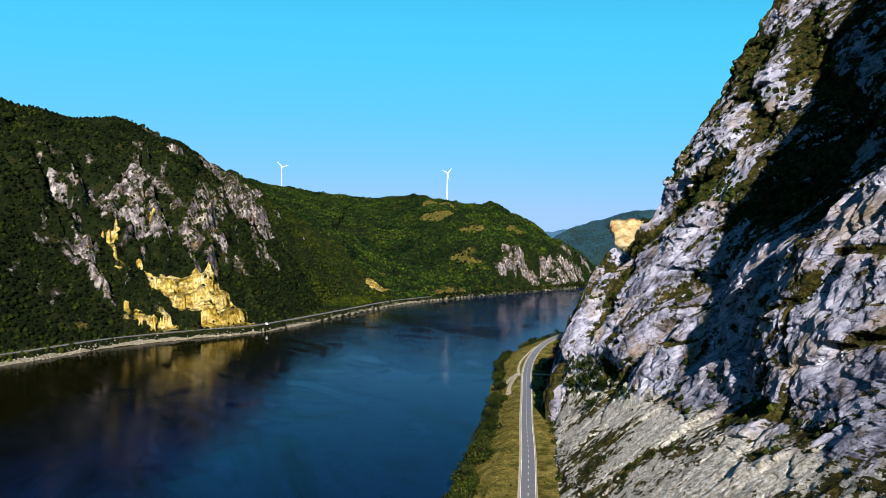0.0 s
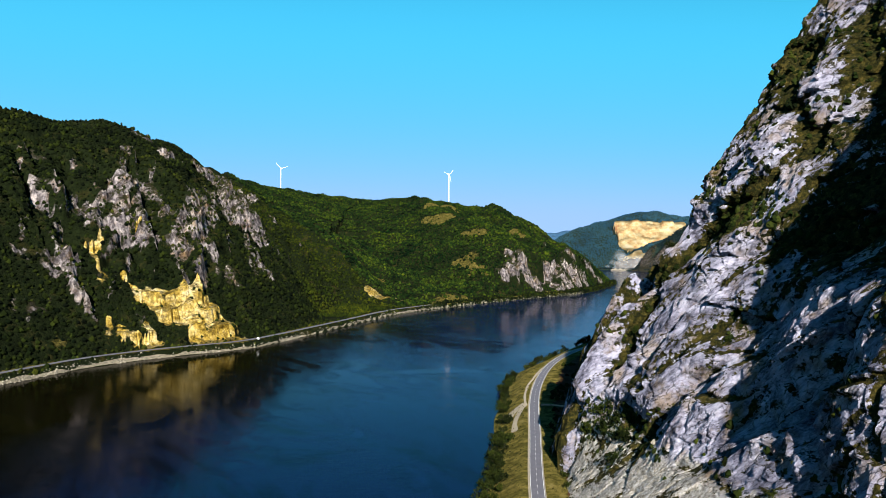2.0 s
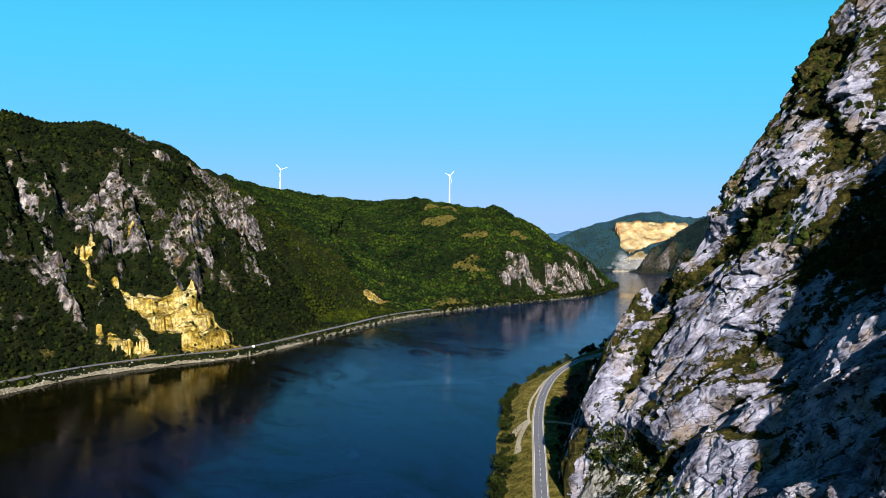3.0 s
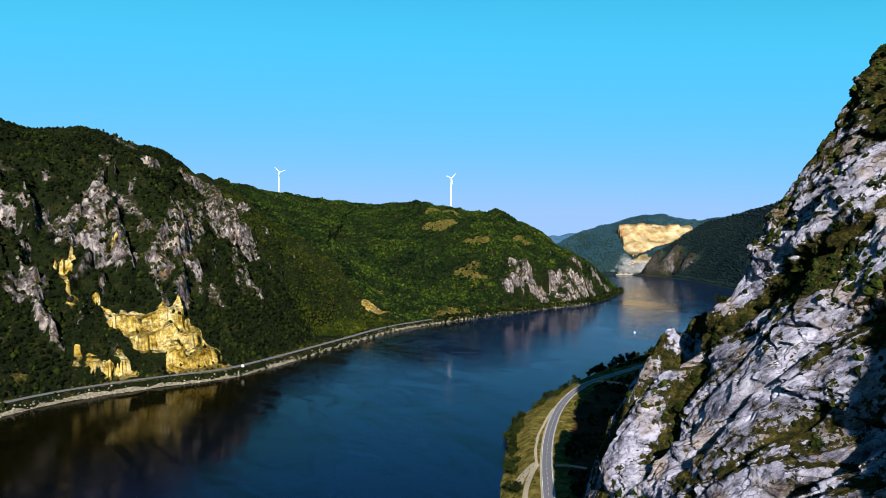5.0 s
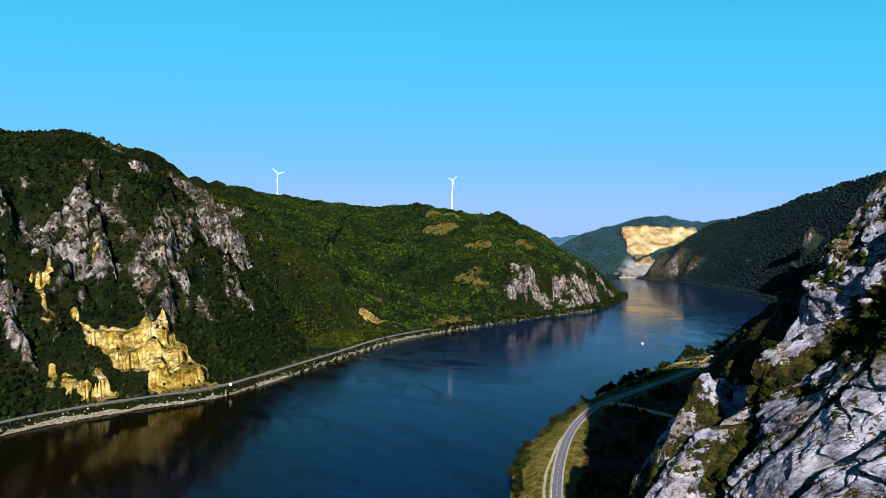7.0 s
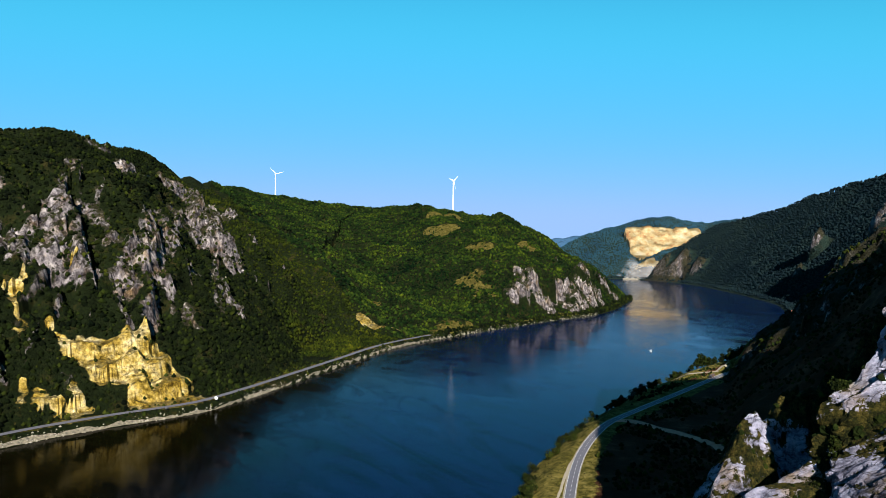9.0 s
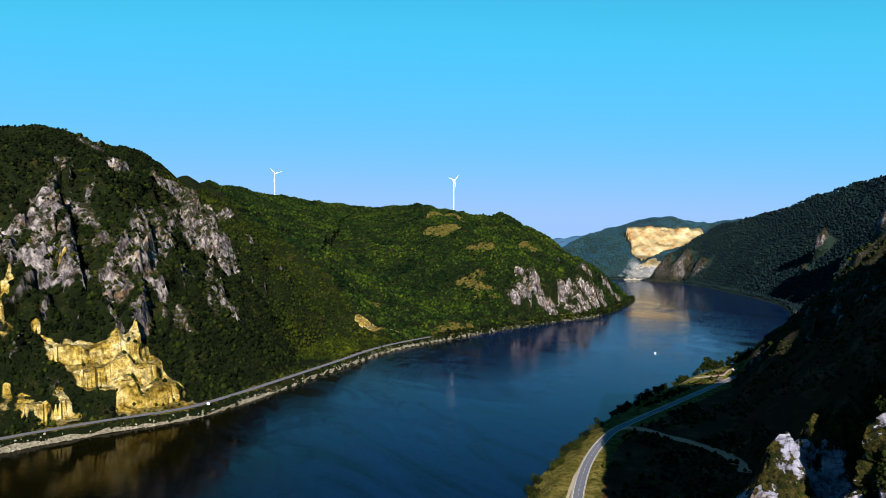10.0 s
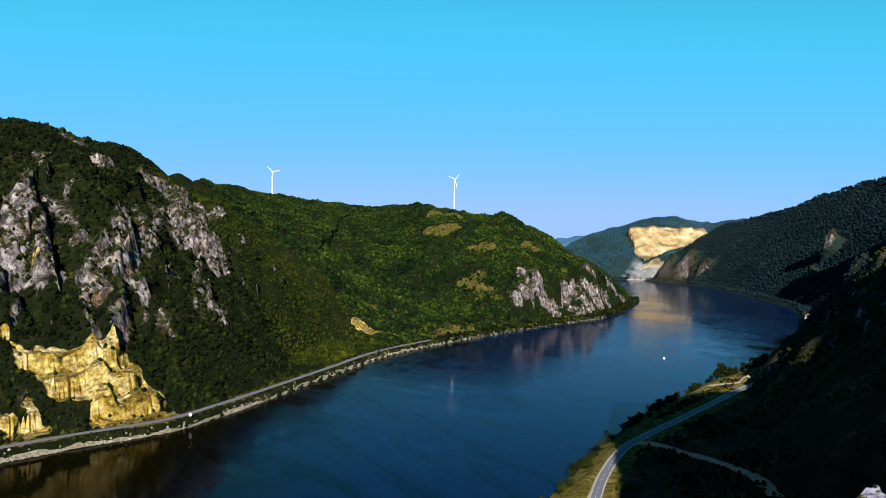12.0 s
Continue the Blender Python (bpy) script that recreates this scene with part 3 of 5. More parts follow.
def inside(x, y, corners):
    """Distance to the edge of an outline, positive within it."""
    ring = [(*c, 0) for c in corners] + [(*corners[0], 0)]
    d = to_line(x, y, ring)[0]
    odd = np.zeros(np.shape(x), bool)
    for p, q in zip(ring[:-1], ring[1:]):
        cross = (p[1] > y) != (q[1] > y)
        odd ^= cross & (x < (q[0] - p[0]) * (y - p[1]) / (q[1] - p[1] + 1e-9) + p[0])
    return np.where(odd, d, -d)


CLEFTS_LEFT = [
    ([(-320, 915, 0), (-306, 891, 0), (-297, 858, 0), (-285, 820, 0), (-277, 798, 0)], 16, 17),
    ([(-396, 868, 0), (-384, 850, 0), (-370, 843, 0), (-350, 824, 0), (-336, 808, 0)], 18, 18),
    ([(-385, 1200, 0), (-345, 1100, 0), (-326, 1040, 0)], 22, 12),
    ([(-300, 790, 0), (-284, 778, 0), (-262, 752, 0)], 12, 8),
    ([(-398, 720, 0), (-372, 704, 0), (-350, 690, 0)], 12, 10),
]


def left_height(x, y):
    """Height and masks of the river's left bank."""
    d, _, side = to_line(x, y, LEFT_LINE)
    d = d * side
    raw = ridge_height(x, y, LEFT_RIDGES)
    rough = fbm(x, y, 60, 4, 3)
    jx, jy = x + 12 * fbm(x, y, 20, 3, 111), y + 12 * fbm(x, y, 20, 3, 115)
    run = 0.36 * x + 0.93 * y + 14 * fbm(x, y, 70, 2, 119)
    gully = np.abs(vnoise(run / 38, (x - y) / 300, seed=121)) + 0.5 * np.abs(vnoise(run / 17, (x - y) / 160, seed=122))
    lift, tilt, gap = facets(x + 0.3 * y, y, 26, 5)
    lift2, tilt2, gap2 = facets(x, y, 11, 9)
    lift3, tilt3, _ = facets(x, y, 5.5, 19)
    # cliffs: on the two rocky spurs, along the crest, on the nose of the far hill
    rock = patches(jx, jy, ROCK_CREST + ROCK_WALL + ROCK_RIBS + ROCK_NOSE) * (0.74 + 0.65 * fbm(x, y, 17, 3, 177))
    rock = np.maximum(rock, patches(jx, jy, ROCK_WEST) * (0.6 + 0.6 * fbm(x, y, 14, 3, 179)))
    scree = patches(jx, jy, SCREE)
    quarry = np.maximum(patches(jx, jy, QUARRY) * (0.85 + 0.5 * fbm(x, y, 13, 3, 178)), smooth(-5, 4, inside(x + 0.4 * (jx - x), y + 0.4 * (jy - y), QUARRY_EDGE)) * (1.0 + 0.5 * np.minimum(fbm(x, y, 15, 3, 178), 0)))
    rock, quarry = np.clip(rock, 0, 1), np.clip(quarry, 0, 1)
    scar = 1 - smooth(0.5, 1.0, to_line(x, y, [(-130, 1218, 0), (-112, 1212, 0), (-92, 1216, 0), (-74, 1224, 0)])[0] / 17 + 0.3 * rough)
    land = raw + 9 * rough + 26 * (np.minimum(gully, 0.75) - 0.42) * smooth(30, 110, raw) * smooth(262, 205, raw) * smooth(-60, -220, x)
    # ribs whose steep sides face east, with gentle backs to the west
    zone = smooth(35, 75, raw) * smooth(275, 215, raw) * smooth(-190, -260, x) * smooth(560, 640, y) * smooth(1290, 1180, y)
    for length, high, seed in ((52, 17, 241), (23, 7, 245)):
        f = (0.93 * x + 0.3 * y + 0.5 * length * fbm(x, y, 55, 3, seed)) / length
        f = f - np.floor(f)
        tooth = np.where(f < 0.88, f / 0.88, (1 - f) / 0.12) - 0.55
        strong = zone * smooth(-0.45, 0.35, vnoise(x / 48, y / 48, seed=seed + 1))
        land = land + high * tooth * strong
        rock = np.maximum(rock, 0.6 * strong * smooth(0.74, 0.86, f) * smooth(0.0, 0.5, fbm(x, y, 22, 3, seed + 2) + 0.25))
    cap = 7 + np.maximum(d - 27, 0) * (1.02 + 1.3 * rock * smooth(60, 120, x)) + np.maximum(d - 27, 0) ** 2 * 0.001
    land = np.minimum(land, cap)
    steps = np.round((land + 4 * lift) / 26) * 26
    land = land + rock * (0.25 * (steps - land) + 4 * lift + 10 * tilt + 3 * lift2 + 6 * tilt2 + 1.5 * lift3 + 4 * tilt3)
    for crest, width, steep in CRAGS_LEFT:
        away, top, _ = to_line(x + 0.5 * (jx - x), y + 0.5 * (jy - y), crest)
        crag_z = top - 0.45 * np.minimum(away, width) - steep * np.maximum(away - width, 0) + 5 * tilt + 3 * lift2 + 6 * tilt2 + 1.2 * lift3 + 3 * tilt3
        out = crag_z - land
        land = np.where(away < 70, np.maximum(land, crag_z), land)
        rock = np.maximum(rock, smooth(-1.0, 2.5, out) * (away < 70) * (0.8 + 0.4 * fbm(x, y, 12, 3, 233)))
    rock = np.clip(rock, 0, 1)
    bench = 8 + np.round((land - 8 + 5 * vnoise(x / 25, y / 25, seed=171)) / 18) * 18
    land = land + quarry * (0.85 * (bench - land) + 2.5 * tilt + 0.9 * lift2 + 2.6 * tilt2 + 0.5 * lift3 + 1.5 * tilt3)
    for line, width, depth in CLEFTS_LEFT:
        away, _, flank = to_line(x + 0.4 * (jx - x), y + 0.4 * (jy - y), line)
        away = away * flank
        land = land + depth * np.exp(-(away / width) ** 2) * smooth(2.5, -2.5, away) - 0.35 * depth * np.exp(-((away - 6) / 8) ** 2)
        rock = np.maximum(rock, 0.9 * np.exp(-((away + 1) / 6) ** 2))
    # the bank: rubble up to the road's shelf, then the slope
    shelf = np.where(d < 14, 8 * smooth(2.5, 14, d) - 1 - 3 * smooth(3, -12, d), 7.0)
    low = np.where(d > 27, 7.2 + 0.02 * d, 7)
    land = np.minimum(land, cap + 30 * np.maximum(quarry, rock) * smooth(24, 34, d)) + rock * smooth(27, 45, d) * (4 * lift2 + 7 * tilt2 + 3 * lift) * smooth(50, 150, x)
    land = np.where(d > 14, np.maximum(land, low), shelf)
    fields = np.zeros_like(d)
    for cx, cy, r in ((36, 1590, 22), (58, 1560, 26), (75, 1530, 26), (66, 1500, 20), (92, 1478, 14)):
        fields = np.maximum(fields, 0.95 - 0.95 * smooth(0.5, 1.1, np.sqrt((x - cx) ** 2 + (y - cy) ** 2) / r + 0.45 * rough))
    for cx, cy, r in ((-12, 1262, 16), (8, 1282, 20), (28, 1306, 18), (46, 1335, 10), (-46, 2006, 24), (-10, 1995, 30), (18, 1990, 24), (2, 1950, 18), (58, 1757, 16), (80, 1745, 18), (100, 1734, 18), (202, 1926, 20), (218, 1880, 16), (-35, 2216, 40), (10, 2225, 40)):
        fields = np.maximum(fields, 1.0 - smooth(0.5, 1.15, np.sqrt((x - cx) ** 2 + ((y - cy) / 1.2) ** 2) / r + 0.3 * rough))
    for cx, cy, r in ((87, 1750, 30), (203, 1926, 32), (65, 1546, 27), (67, 1609, 27), (-22, 1990, 26), (5, 1296, 30), (47, 1874, 30), (-127, 1401, 14), (-350, 640, 16), (-40, 2385, 40), (-180, 2440, 40), (-420, 2460, 30)):
        fields = np.maximum(fields, 0.5 - 0.5 * smooth(0.4, 1.3, np.sqrt((x - cx) ** 2 + ((y - cy) / 1.3) ** 2) / r + 0.5 * rough))
    fields = np.maximum(fields, 0.45 * smooth(300, 900, x + 300) * smooth(0.0, 0.8, fbm(x, y, 150, 3, 77)))
    rock = np.maximum(rock, scree)
    rock = np.where(d < 13, 0.1, rock)
    return land, rock * (1 - quarry), np.maximum(quarry, scar), np.where((d > 12) & (d < 27), 0.5 + 0.3 * fbm(x, y, 25, 2, 85), fields), d, np.maximum(rock, np.maximum(quarry, scar))


def cells(*spans):
    """Grid lines from (start, end, step) spans laid end to end."""
    out = [np.arange(a, b, s) for a, b, s in spans]
    return np.append(np.concatenate(out), spans[-1][1])


def terrain(name, xs, ys, height, mat, soft_faces=True):
    gx, gy = np.meshgrid(xs, ys)
    h = height(gx, gy)
    ob = mesh_object(name, np.stack([gx, gy, h[0]], -1).reshape(-1, 3), grid_faces(*gx.shape), mat, None, soft_faces,
                     {"rock": h[1], "ochre": h[2], "grass": h[3]})
    return ob


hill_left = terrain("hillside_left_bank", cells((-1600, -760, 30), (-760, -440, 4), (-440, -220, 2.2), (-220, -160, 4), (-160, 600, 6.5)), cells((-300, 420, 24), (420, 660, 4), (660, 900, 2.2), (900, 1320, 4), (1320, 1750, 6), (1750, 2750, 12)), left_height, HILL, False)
tagged(hill_left, "steep wooded river hillside with grey limestone cliffs", "hillside", kind="structure")


def right_height(x, y):
    d, _, side = to_line(x, y, RIGHT_LINE)
    d = -d * side
    dr, _, _ = to_line(x, y, ROAD_LINE)
    raw = ridge_height(x, y, RIGHT_RIDGES)
    rough = fbm(x, y, 50, 4, 13)
    lift, tilt, _ = facets(x, y, 22, 15)
    rock = np.zeros_like(d)
    for cx, cy, r, k in ((400, 930, 75, 1.0), (480, 960, 60, 0.9), (350, 880, 50, 0.8), (343, 822, 45, 1.0), (372, 812, 45, 1.0), (412, 830, 50, 1.0), (300, 700, 30, 0.8), (1057, 3167, 55, 1.0), (1078, 3040, 45, 0.9), (1043, 3100, 50, 1.0), (1002, 3290, 50, 0.9), (1090, 2129, 26, 0.9), (1017, 2097, 24, 0.8), (960, 3230, 80, 0.9), (1010, 3180, 70, 0.8), (1010, 1690, 45, 0.8), (950, 1760, 30, 0.6)):
        rock = np.maximum(rock, k * (1 - smooth(0.5, 1.15, np.sqrt((x - cx) ** 2 + (y - cy) ** 2) / r + 0.3 * rough)))
    near = smooth(1100, 960, y)
    floor_z = ROAD_Z + 0.7 * rough * smooth(6, 25, dr)
    land = raw + 10 * rough + rock * (9 * lift + 12 * tilt)
    cap = floor_z + np.maximum(d - 30, 0) * (1.0 + 0.6 * rock)
    land = np.minimum(land, cap)
    flat = np.maximum(land, floor_z)
    bank = np.minimum(ROAD_Z, np.maximum(d, -8) * 0.5 + 0.9 * rough * smooth(26, 10, d))
    dd = smooth(14, 26, d)
    land = np.where(d < 26, bank * (1 - dd) + np.minimum(flat, ROAD_Z) * dd, flat)
    land = np.where(dr < 7, np.minimum(land, ROAD_Z - 0.12) * (1 - smooth(4.5, 7, dr)) + land * smooth(4.5, 7, dr), land)
    land = np.where((dr < 5) & (y < 1000), ROAD_Z - 0.15, land)
    grass = np.where((dr < 14) | (d < 30), 0.66, 0.12 + 0.3 * smooth(0.2, 0.8, rough)) * near
    return land, rock, 0 * rock, grass, d, dr


bank_right = terrain("river_bank_right", cells((-60, 240, 3), (240, 480, 4), (480, 640, 8)), cells((-300, 200, 12), (200, 720, 3), (720, 1060, 5), (1060, 1100, 10)), right_height, BANK)
tagged(bank_right, "flat grassy river bank below the limestone mountain", "river bank", kind="structure")


def far_right_height(x, y):
    h = right_height(x, y)
    return h[0], h[1], h[2], 0 * h[3]


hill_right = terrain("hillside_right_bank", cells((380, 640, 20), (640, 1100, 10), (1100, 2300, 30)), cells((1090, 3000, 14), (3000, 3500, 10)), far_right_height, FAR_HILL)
tagged(hill_right, "shaded wooded hillside falling to the river", "hillside", kind="structure")


def far_height(x, y):
    raw = ridge_height(x, y, FAR_RIDGES, 15)
    rough = fbm(x, y, 80, 4, 23)
    lift, tilt, _ = facets(x, y, 40, 25)
    # open quarry: a stepped face cut into the slope
    cut = smooth(0.0, 0.15, 1 - np.abs(x - 1180) / 215 + 0.08 * rough) * smooth(3590, 3640, y + 30 * rough - 0.28 * (x - 1180)) * smooth(3850, 3825, y + 20 * rough)
    face = 105 + np.clip((y - 3650) * 0.95, 0, 165)
    low = smooth(0.0, 0.2, 1 - np.abs(x - 1000) / 55 + 0.2 * rough) * smooth(3425, 3445, y + 20 * rough) * smooth(3560, 3530, y + 30 * rough)
    land = raw + 10 * rough
    land = np.where(cut > 0.5, np.minimum(np.maximum(face, 100), land + 60) + 5 * lift + 6 * tilt, land)
    land = np.where(land < 3, -3, land)
    return land, 0 * raw, np.maximum(cut * smooth(330, 262, land), low), 0 * raw


hill_far = terrain("hillside_far_quarry", cells((420, 900, 20), (900, 1500, 9), (1500, 2300, 30)), cells((3330, 3500, 10), (3500, 4000, 8), (4000, 4300, 25)), far_height, FAR_HILL)
tagged(hill_far, "distant wooded hill with a pale open quarry", "hill", kind="structure")

# water to the horizon
gx, gy = np.meshgrid(cells((-4800, 4800, 480)), cells((-2000, 4900, 460)))
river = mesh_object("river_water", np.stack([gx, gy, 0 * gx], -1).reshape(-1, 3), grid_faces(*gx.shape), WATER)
tagged(river, "calm dark blue river with faint ripples", "river", kind="structure")


# ---------------------------------------------------------------- the near cliff
# how deep the face lies behind the plane of the spur: stations along the river, then a row of depths for each height
STATIONS = [110, 150, 180, 191, 203, 215, 235, 255, 275, 290, 303, 330, 345]
DEPTHS = {
    50: [16, 15, 13, 13, 13, 12, 9, 7, 6, 3, 1, -2, -9],
    70: [15, 12, 5, 7, 10, 12, 13, 14, 9, 4, 1, -1, -8],
    85: [13, 9, 2, 1, 5, 9, 11, 17, 12, 5, 1, 0, -6],
    100: [11, 7, -2, -2, 6, 10, 12, 14, 12, 6, 2, 0, -4],
    115: [6, 3, 1, 6, 20, 24, 24, 22, 14, 8, 3, 0, -3],
    132: [5, 4, 12, 20, 28, 30, 29, 26, 16, 10, 5, -3, -5],
    160: [-4, -6, -4, 6, 22, 30, 32, 28, 17, 11, 5, -3, -5],
}


def recess_depth(n, z):
    heights = sorted(DEPTHS)
    rows = [np.interp(n, STATIONS, DEPTHS[h]) for h in heights] + [np.interp(n, STATIONS, [3, 3, 4, 10, 18, 24, 28, 24, 17, 10, 4, -2, -3])]
    heights = heights + [205]
    out = rows[0]
    for k in range(len(heights) - 1):
        out = out + (rows[k + 1] - rows[k]) * smooth(heights[k], heights[k + 1], z)
    return out


def cliff_east(n, z):
    """How far east the near mountain's face stands at a place north and a height."""
    foot = np.interp(n, [-300, 0, 140, 240, 293, 341, 372, 400, 440], [6, 20, 33, 44, 52, 60, 66, 120, 250])
    talus = foot + np.maximum(z - 9, 0) * np.interp(n, [100, 200, 300, 325, 342], [1.2, 1.14, 0.86, 0.6, 0.25])
    # the smooth slope of the spur, with a shallow bay between it and the near rib, deeper above
    wn = n + 3.5 * vnoise(n / 17, z / 17, seed=261) + 1.6 * vnoise(n / 6, z / 6, seed=262)
    face = 53 + 0.485 * z - 0.005 * np.maximum(z - 115, 0) + recess_depth(wn, z)
    # the talus lies against the foot of the face up to about fifty metres
    mixz = smooth(46, 60, z + 0.1 * (n - 250))
    banked = 0.5 * (talus + face - np.sqrt((talus - face) ** 2 + 12))
    far = smooth(270, 310, n)
    e = banked * (1 - far) + (talus * (1 - mixz) + face * mixz) * far
    # behind the spur's nose the wall turns away; a grassy shoulder stands out below the upper rib
    nose = 352 - 8 * smooth(78, 94, z) - 0.25 * np.maximum(z - 108, 0)
    back = np.maximum(n - nose, 0)
    e = e - np.interp(z, [30, 45, 57, 74, 84, 98, 104, 112, 118], [0, 0, 0, 0, 0, 1, 3, 2, 0]) * smooth(328, 344, n)
    return e + back * 2.2 + 0.02 * back ** 2


# open joints and wooded clefts in the face: (north, height) lines, width, depth, greenery
CLEFTS = [
    ([(316, 124, 0), (328, 112, 0), (341, 100, 0), (338, 88, 0), (334, 62, 0)], 5.0, 5.5, 1.0),
    ([(300, 140, 0), (318, 126, 0), (330, 116, 0)], 4.5, 4.0, 0.9),
    ([(316, 60, 0), (306, 73, 0), (301, 90, 0), (295, 101, 0), (283, 116, 0)], 2.2, 5.0, 0.0),
    ([(292, 38, 0), (284, 50, 0), (279, 62, 0), (272, 72, 0), (262, 80, 0)], 2.6, 7.5, 0.0),
    ([(303, 52, 0), (290, 70, 0), (280, 88, 0)], 1.6, 2.5, 0.4),
    ([(322, 80, 0), (312, 100, 0), (305, 116, 0)], 1.6, 2.0, 0.5),
    ([(285, 150, 0), (300, 170, 0), (312, 196, 0)], 5.0, 4.0, 0.9),
    ([(255, 158, 0), (275, 172, 0), (290, 200, 0)], 5.0, 4.0, 0.8),
    ([(250, 42, 0), (225, 50, 0), (190, 54, 0), (150, 56, 0)], 2.2, 1.2, 0.5),
    ([(215, 95, 0), (206, 78, 0), (200, 62, 0)], 3.0, 5.0, 0.0),
]


def near_cliff():
    ns = cells((-280, 60, 10), (60, 150, 2.5), (150, 385, 0.6), (385, 440, 3))
    zs = cells((5, 215, 0.6), (215, 298, 4))
    n, z = np.meshgrid(ns, zs)
    e = cliff_east(n, z)
    a, b = -0.72 * n + 0.69 * z, 0.69 * n + 0.72 * z        # along and across the slanting beds
    wa, wb = a + 7 * fbm(a, b, 30, 4, 61), b + 6 * fbm(a, b, 26, 4, 64)
    l1, t1, g1 = facets(wa / 2.4, wb, 19, 41)
    l2, t2, g2 = facets(wa / 2.0, wb, 7.5, 47)
    l3, t3, g3 = facets(wa / 1.5, wb, 3.0, 53)
    broken = smooth(30, 62, z + 8 * fbm(n, z, 25, 3, 3))
    slabby = smooth(-0.5, 0.5, fbm(n, z, 60, 2, 91) + 0.8 * np.exp(-((n - 300) / 35) ** 2 - ((z - 95) / 30) ** 2))
    off = 2.0 * l1 + 4.5 * t1 + (1 - 0.6 * slabby) * (0.8 * l2 + 2.6 * t2) + (1 - 0.55 * slabby) * (0.35 * l3 + 1.2 * t3) + 0.9 * np.abs(fbm(wa / 3, wb, 9, 4, 161))
    off = off + 1.6 * smooth(0.1, 0.0, g1) + 0.7 * smooth(0.1, 0, g2)
    off = off + 2.0 * fbm(n, z, 30, 4, 71) + 0.3 * fbm(n, z, 2.4, 3, 75)
    green = 0.19 + 0.3 * fbm(wa / 2.5, wb, 9, 4, 81) + 0.02 * smooth(55, 25, z) + 0.1 * l2 + 0.22 * smooth(120, 190, z)
    green = green + 0.35 * smooth(0.09, 0.0, g1) + 0.2 * smooth(0.08, 0.0, g2) * (1 - broken * 0.3)
    green = green + 0.45 * smooth(342, 352, n) * smooth(88, 98, z) * smooth(122, 112, z)
    e = e + off * (0.4 + 0.6 * broken) * (1 - 0.55 * smooth(0.35, 0.8, green))
    wx, wz = n + 3 * fbm(n, z, 12, 3, 95), z + 3 * fbm(n, z, 12, 3, 97)
    # long thin joints along the beds, grown over with grass
    for size, width, depth, leafy, seed in ((15, 0.055, 2.2, 0.5, 191), (7, 0.07, 1.3, 0.28, 195)):
        joint = np.abs(vnoise(wa / (7 * size), wb / size, seed=seed))
        k = smooth(width, 0.0, joint) * smooth(-0.35, 0.25, vnoise(n / 22, z / 22, seed=seed + 1)) * broken
        e = e + depth * k
        green = green + leafy * k
    cross = smooth(0.05, 0.0, np.abs(vnoise(wa / 13, wb / 34, seed=199))) * smooth(-0.1, 0.4, vnoise(n / 18, z / 18, seed=198)) * broken
    e = e + 1.5 * cross
    for line, width, depth, leafy in CLEFTS:
        k = np.exp(-(to_line(wx, wz, line)[0] / width) ** 2)
        e = e + depth * k
        green = green + 0.75 * leafy * k
    for cn, cz, rn, rz, k in ((240, 138, 30, 22, 0.7), (266, 114, 13, 13, 0.8), (246, 120, 18, 14, 0.8), (292, 127, 12, 5, 0.35), (304, 120, 7, 5, 0.35), (316, 190, 8, 9, 0.4), (331, 146, 7, 7, 0.4), (308, 42, 12, 6, 0.5), (284, 40, 10, 5, 0.4)):
        green = green + k * (0.75 + 0.6 * fbm(n, z, 9, 3, 251)) * np.exp(-((wx - cn) / rn) ** 2 - ((wz - cz) / rz) ** 2)
    # wear down single teeth that stand out of the face
    for _ in range(3):
        mean = e.copy()
        mean[1:-1, 1:-1] = 0.25 * (e[:-2, 1:-1] + e[2:, 1:-1] + e[1:-1, :-2] + e[1:-1, 2:])
        tooth = smooth(0.5, 1.6, np.abs(e - mean))
        e = e * (1 - tooth) + mean * tooth
    ob = mesh_object("limestone_mountain", np.stack([e, n, z], -1).reshape(-1, 3), grid_faces(*n.shape)[:, ::-1], CLIFF, None, False, {"green": green, "scree": smooth(60, 44, z + 0.1 * (n - 200)) * 0.55})
    tagged(ob, "steep grey limestone mountainside with ochre stains and scrub", "cliff", kind="structure")
    return n, z, e, green


CN, CZ, CE, CGREEN = near_cliff()


def crag():
    """A narrow rock fin that stands before the mountain's far corner, with a dark gully behind it."""
    fin = [(82, 334, 56), (83, 341, 72), (85, 348, 83), (87, 356, 90), (91, 366, 95), (104, 375, 98), (128, 384, 108), (150, 396, 122), (176, 408, 142)]
    x, y = np.meshgrid(np.arange(56, 190, 0.9), np.arange(322, 440, 0.9))
    wx, wy = x + 3 * fbm(x, y, 14, 3, 201), y + 3 * fbm(x, y, 14, 3, 204)
    d, top, _ = to_line(wx, wy, fin)
    l1, t1, g1 = facets(wx, wy, 9, 207)
    l2, t2, g2 = facets(wx, wy, 4, 213)
    h = top - 2.7 * (np.sqrt(d * d + 20) - 4.5) + 2.2 * l1 + 5 * t1 + 0.8 * l2 + 2 * t2 - 1.5 * smooth(0.12, 0, g1) + 1.2 * fbm(x, y, 5, 3, 219)
    h = np.maximum(h, 4)
    green = 0.64 + 0.5 * fbm(x, y, 9, 4, 223) + 0.3 * smooth(98, 108, h) + 0.2 * smooth(0.12, 0, g1)
    ob = mesh_object("limestone_crag", np.stack([x, y, h], -1).reshape(-1, 3), grid_faces(*x.shape), CLIFF, None, False, {"green": green, "scree": 0 * h})
    tagged(ob, "narrow grey limestone crag with grass on its back", "crag", kind="structure")
    return x, y, h, green


GX, GY, GZ, GGREEN = crag()


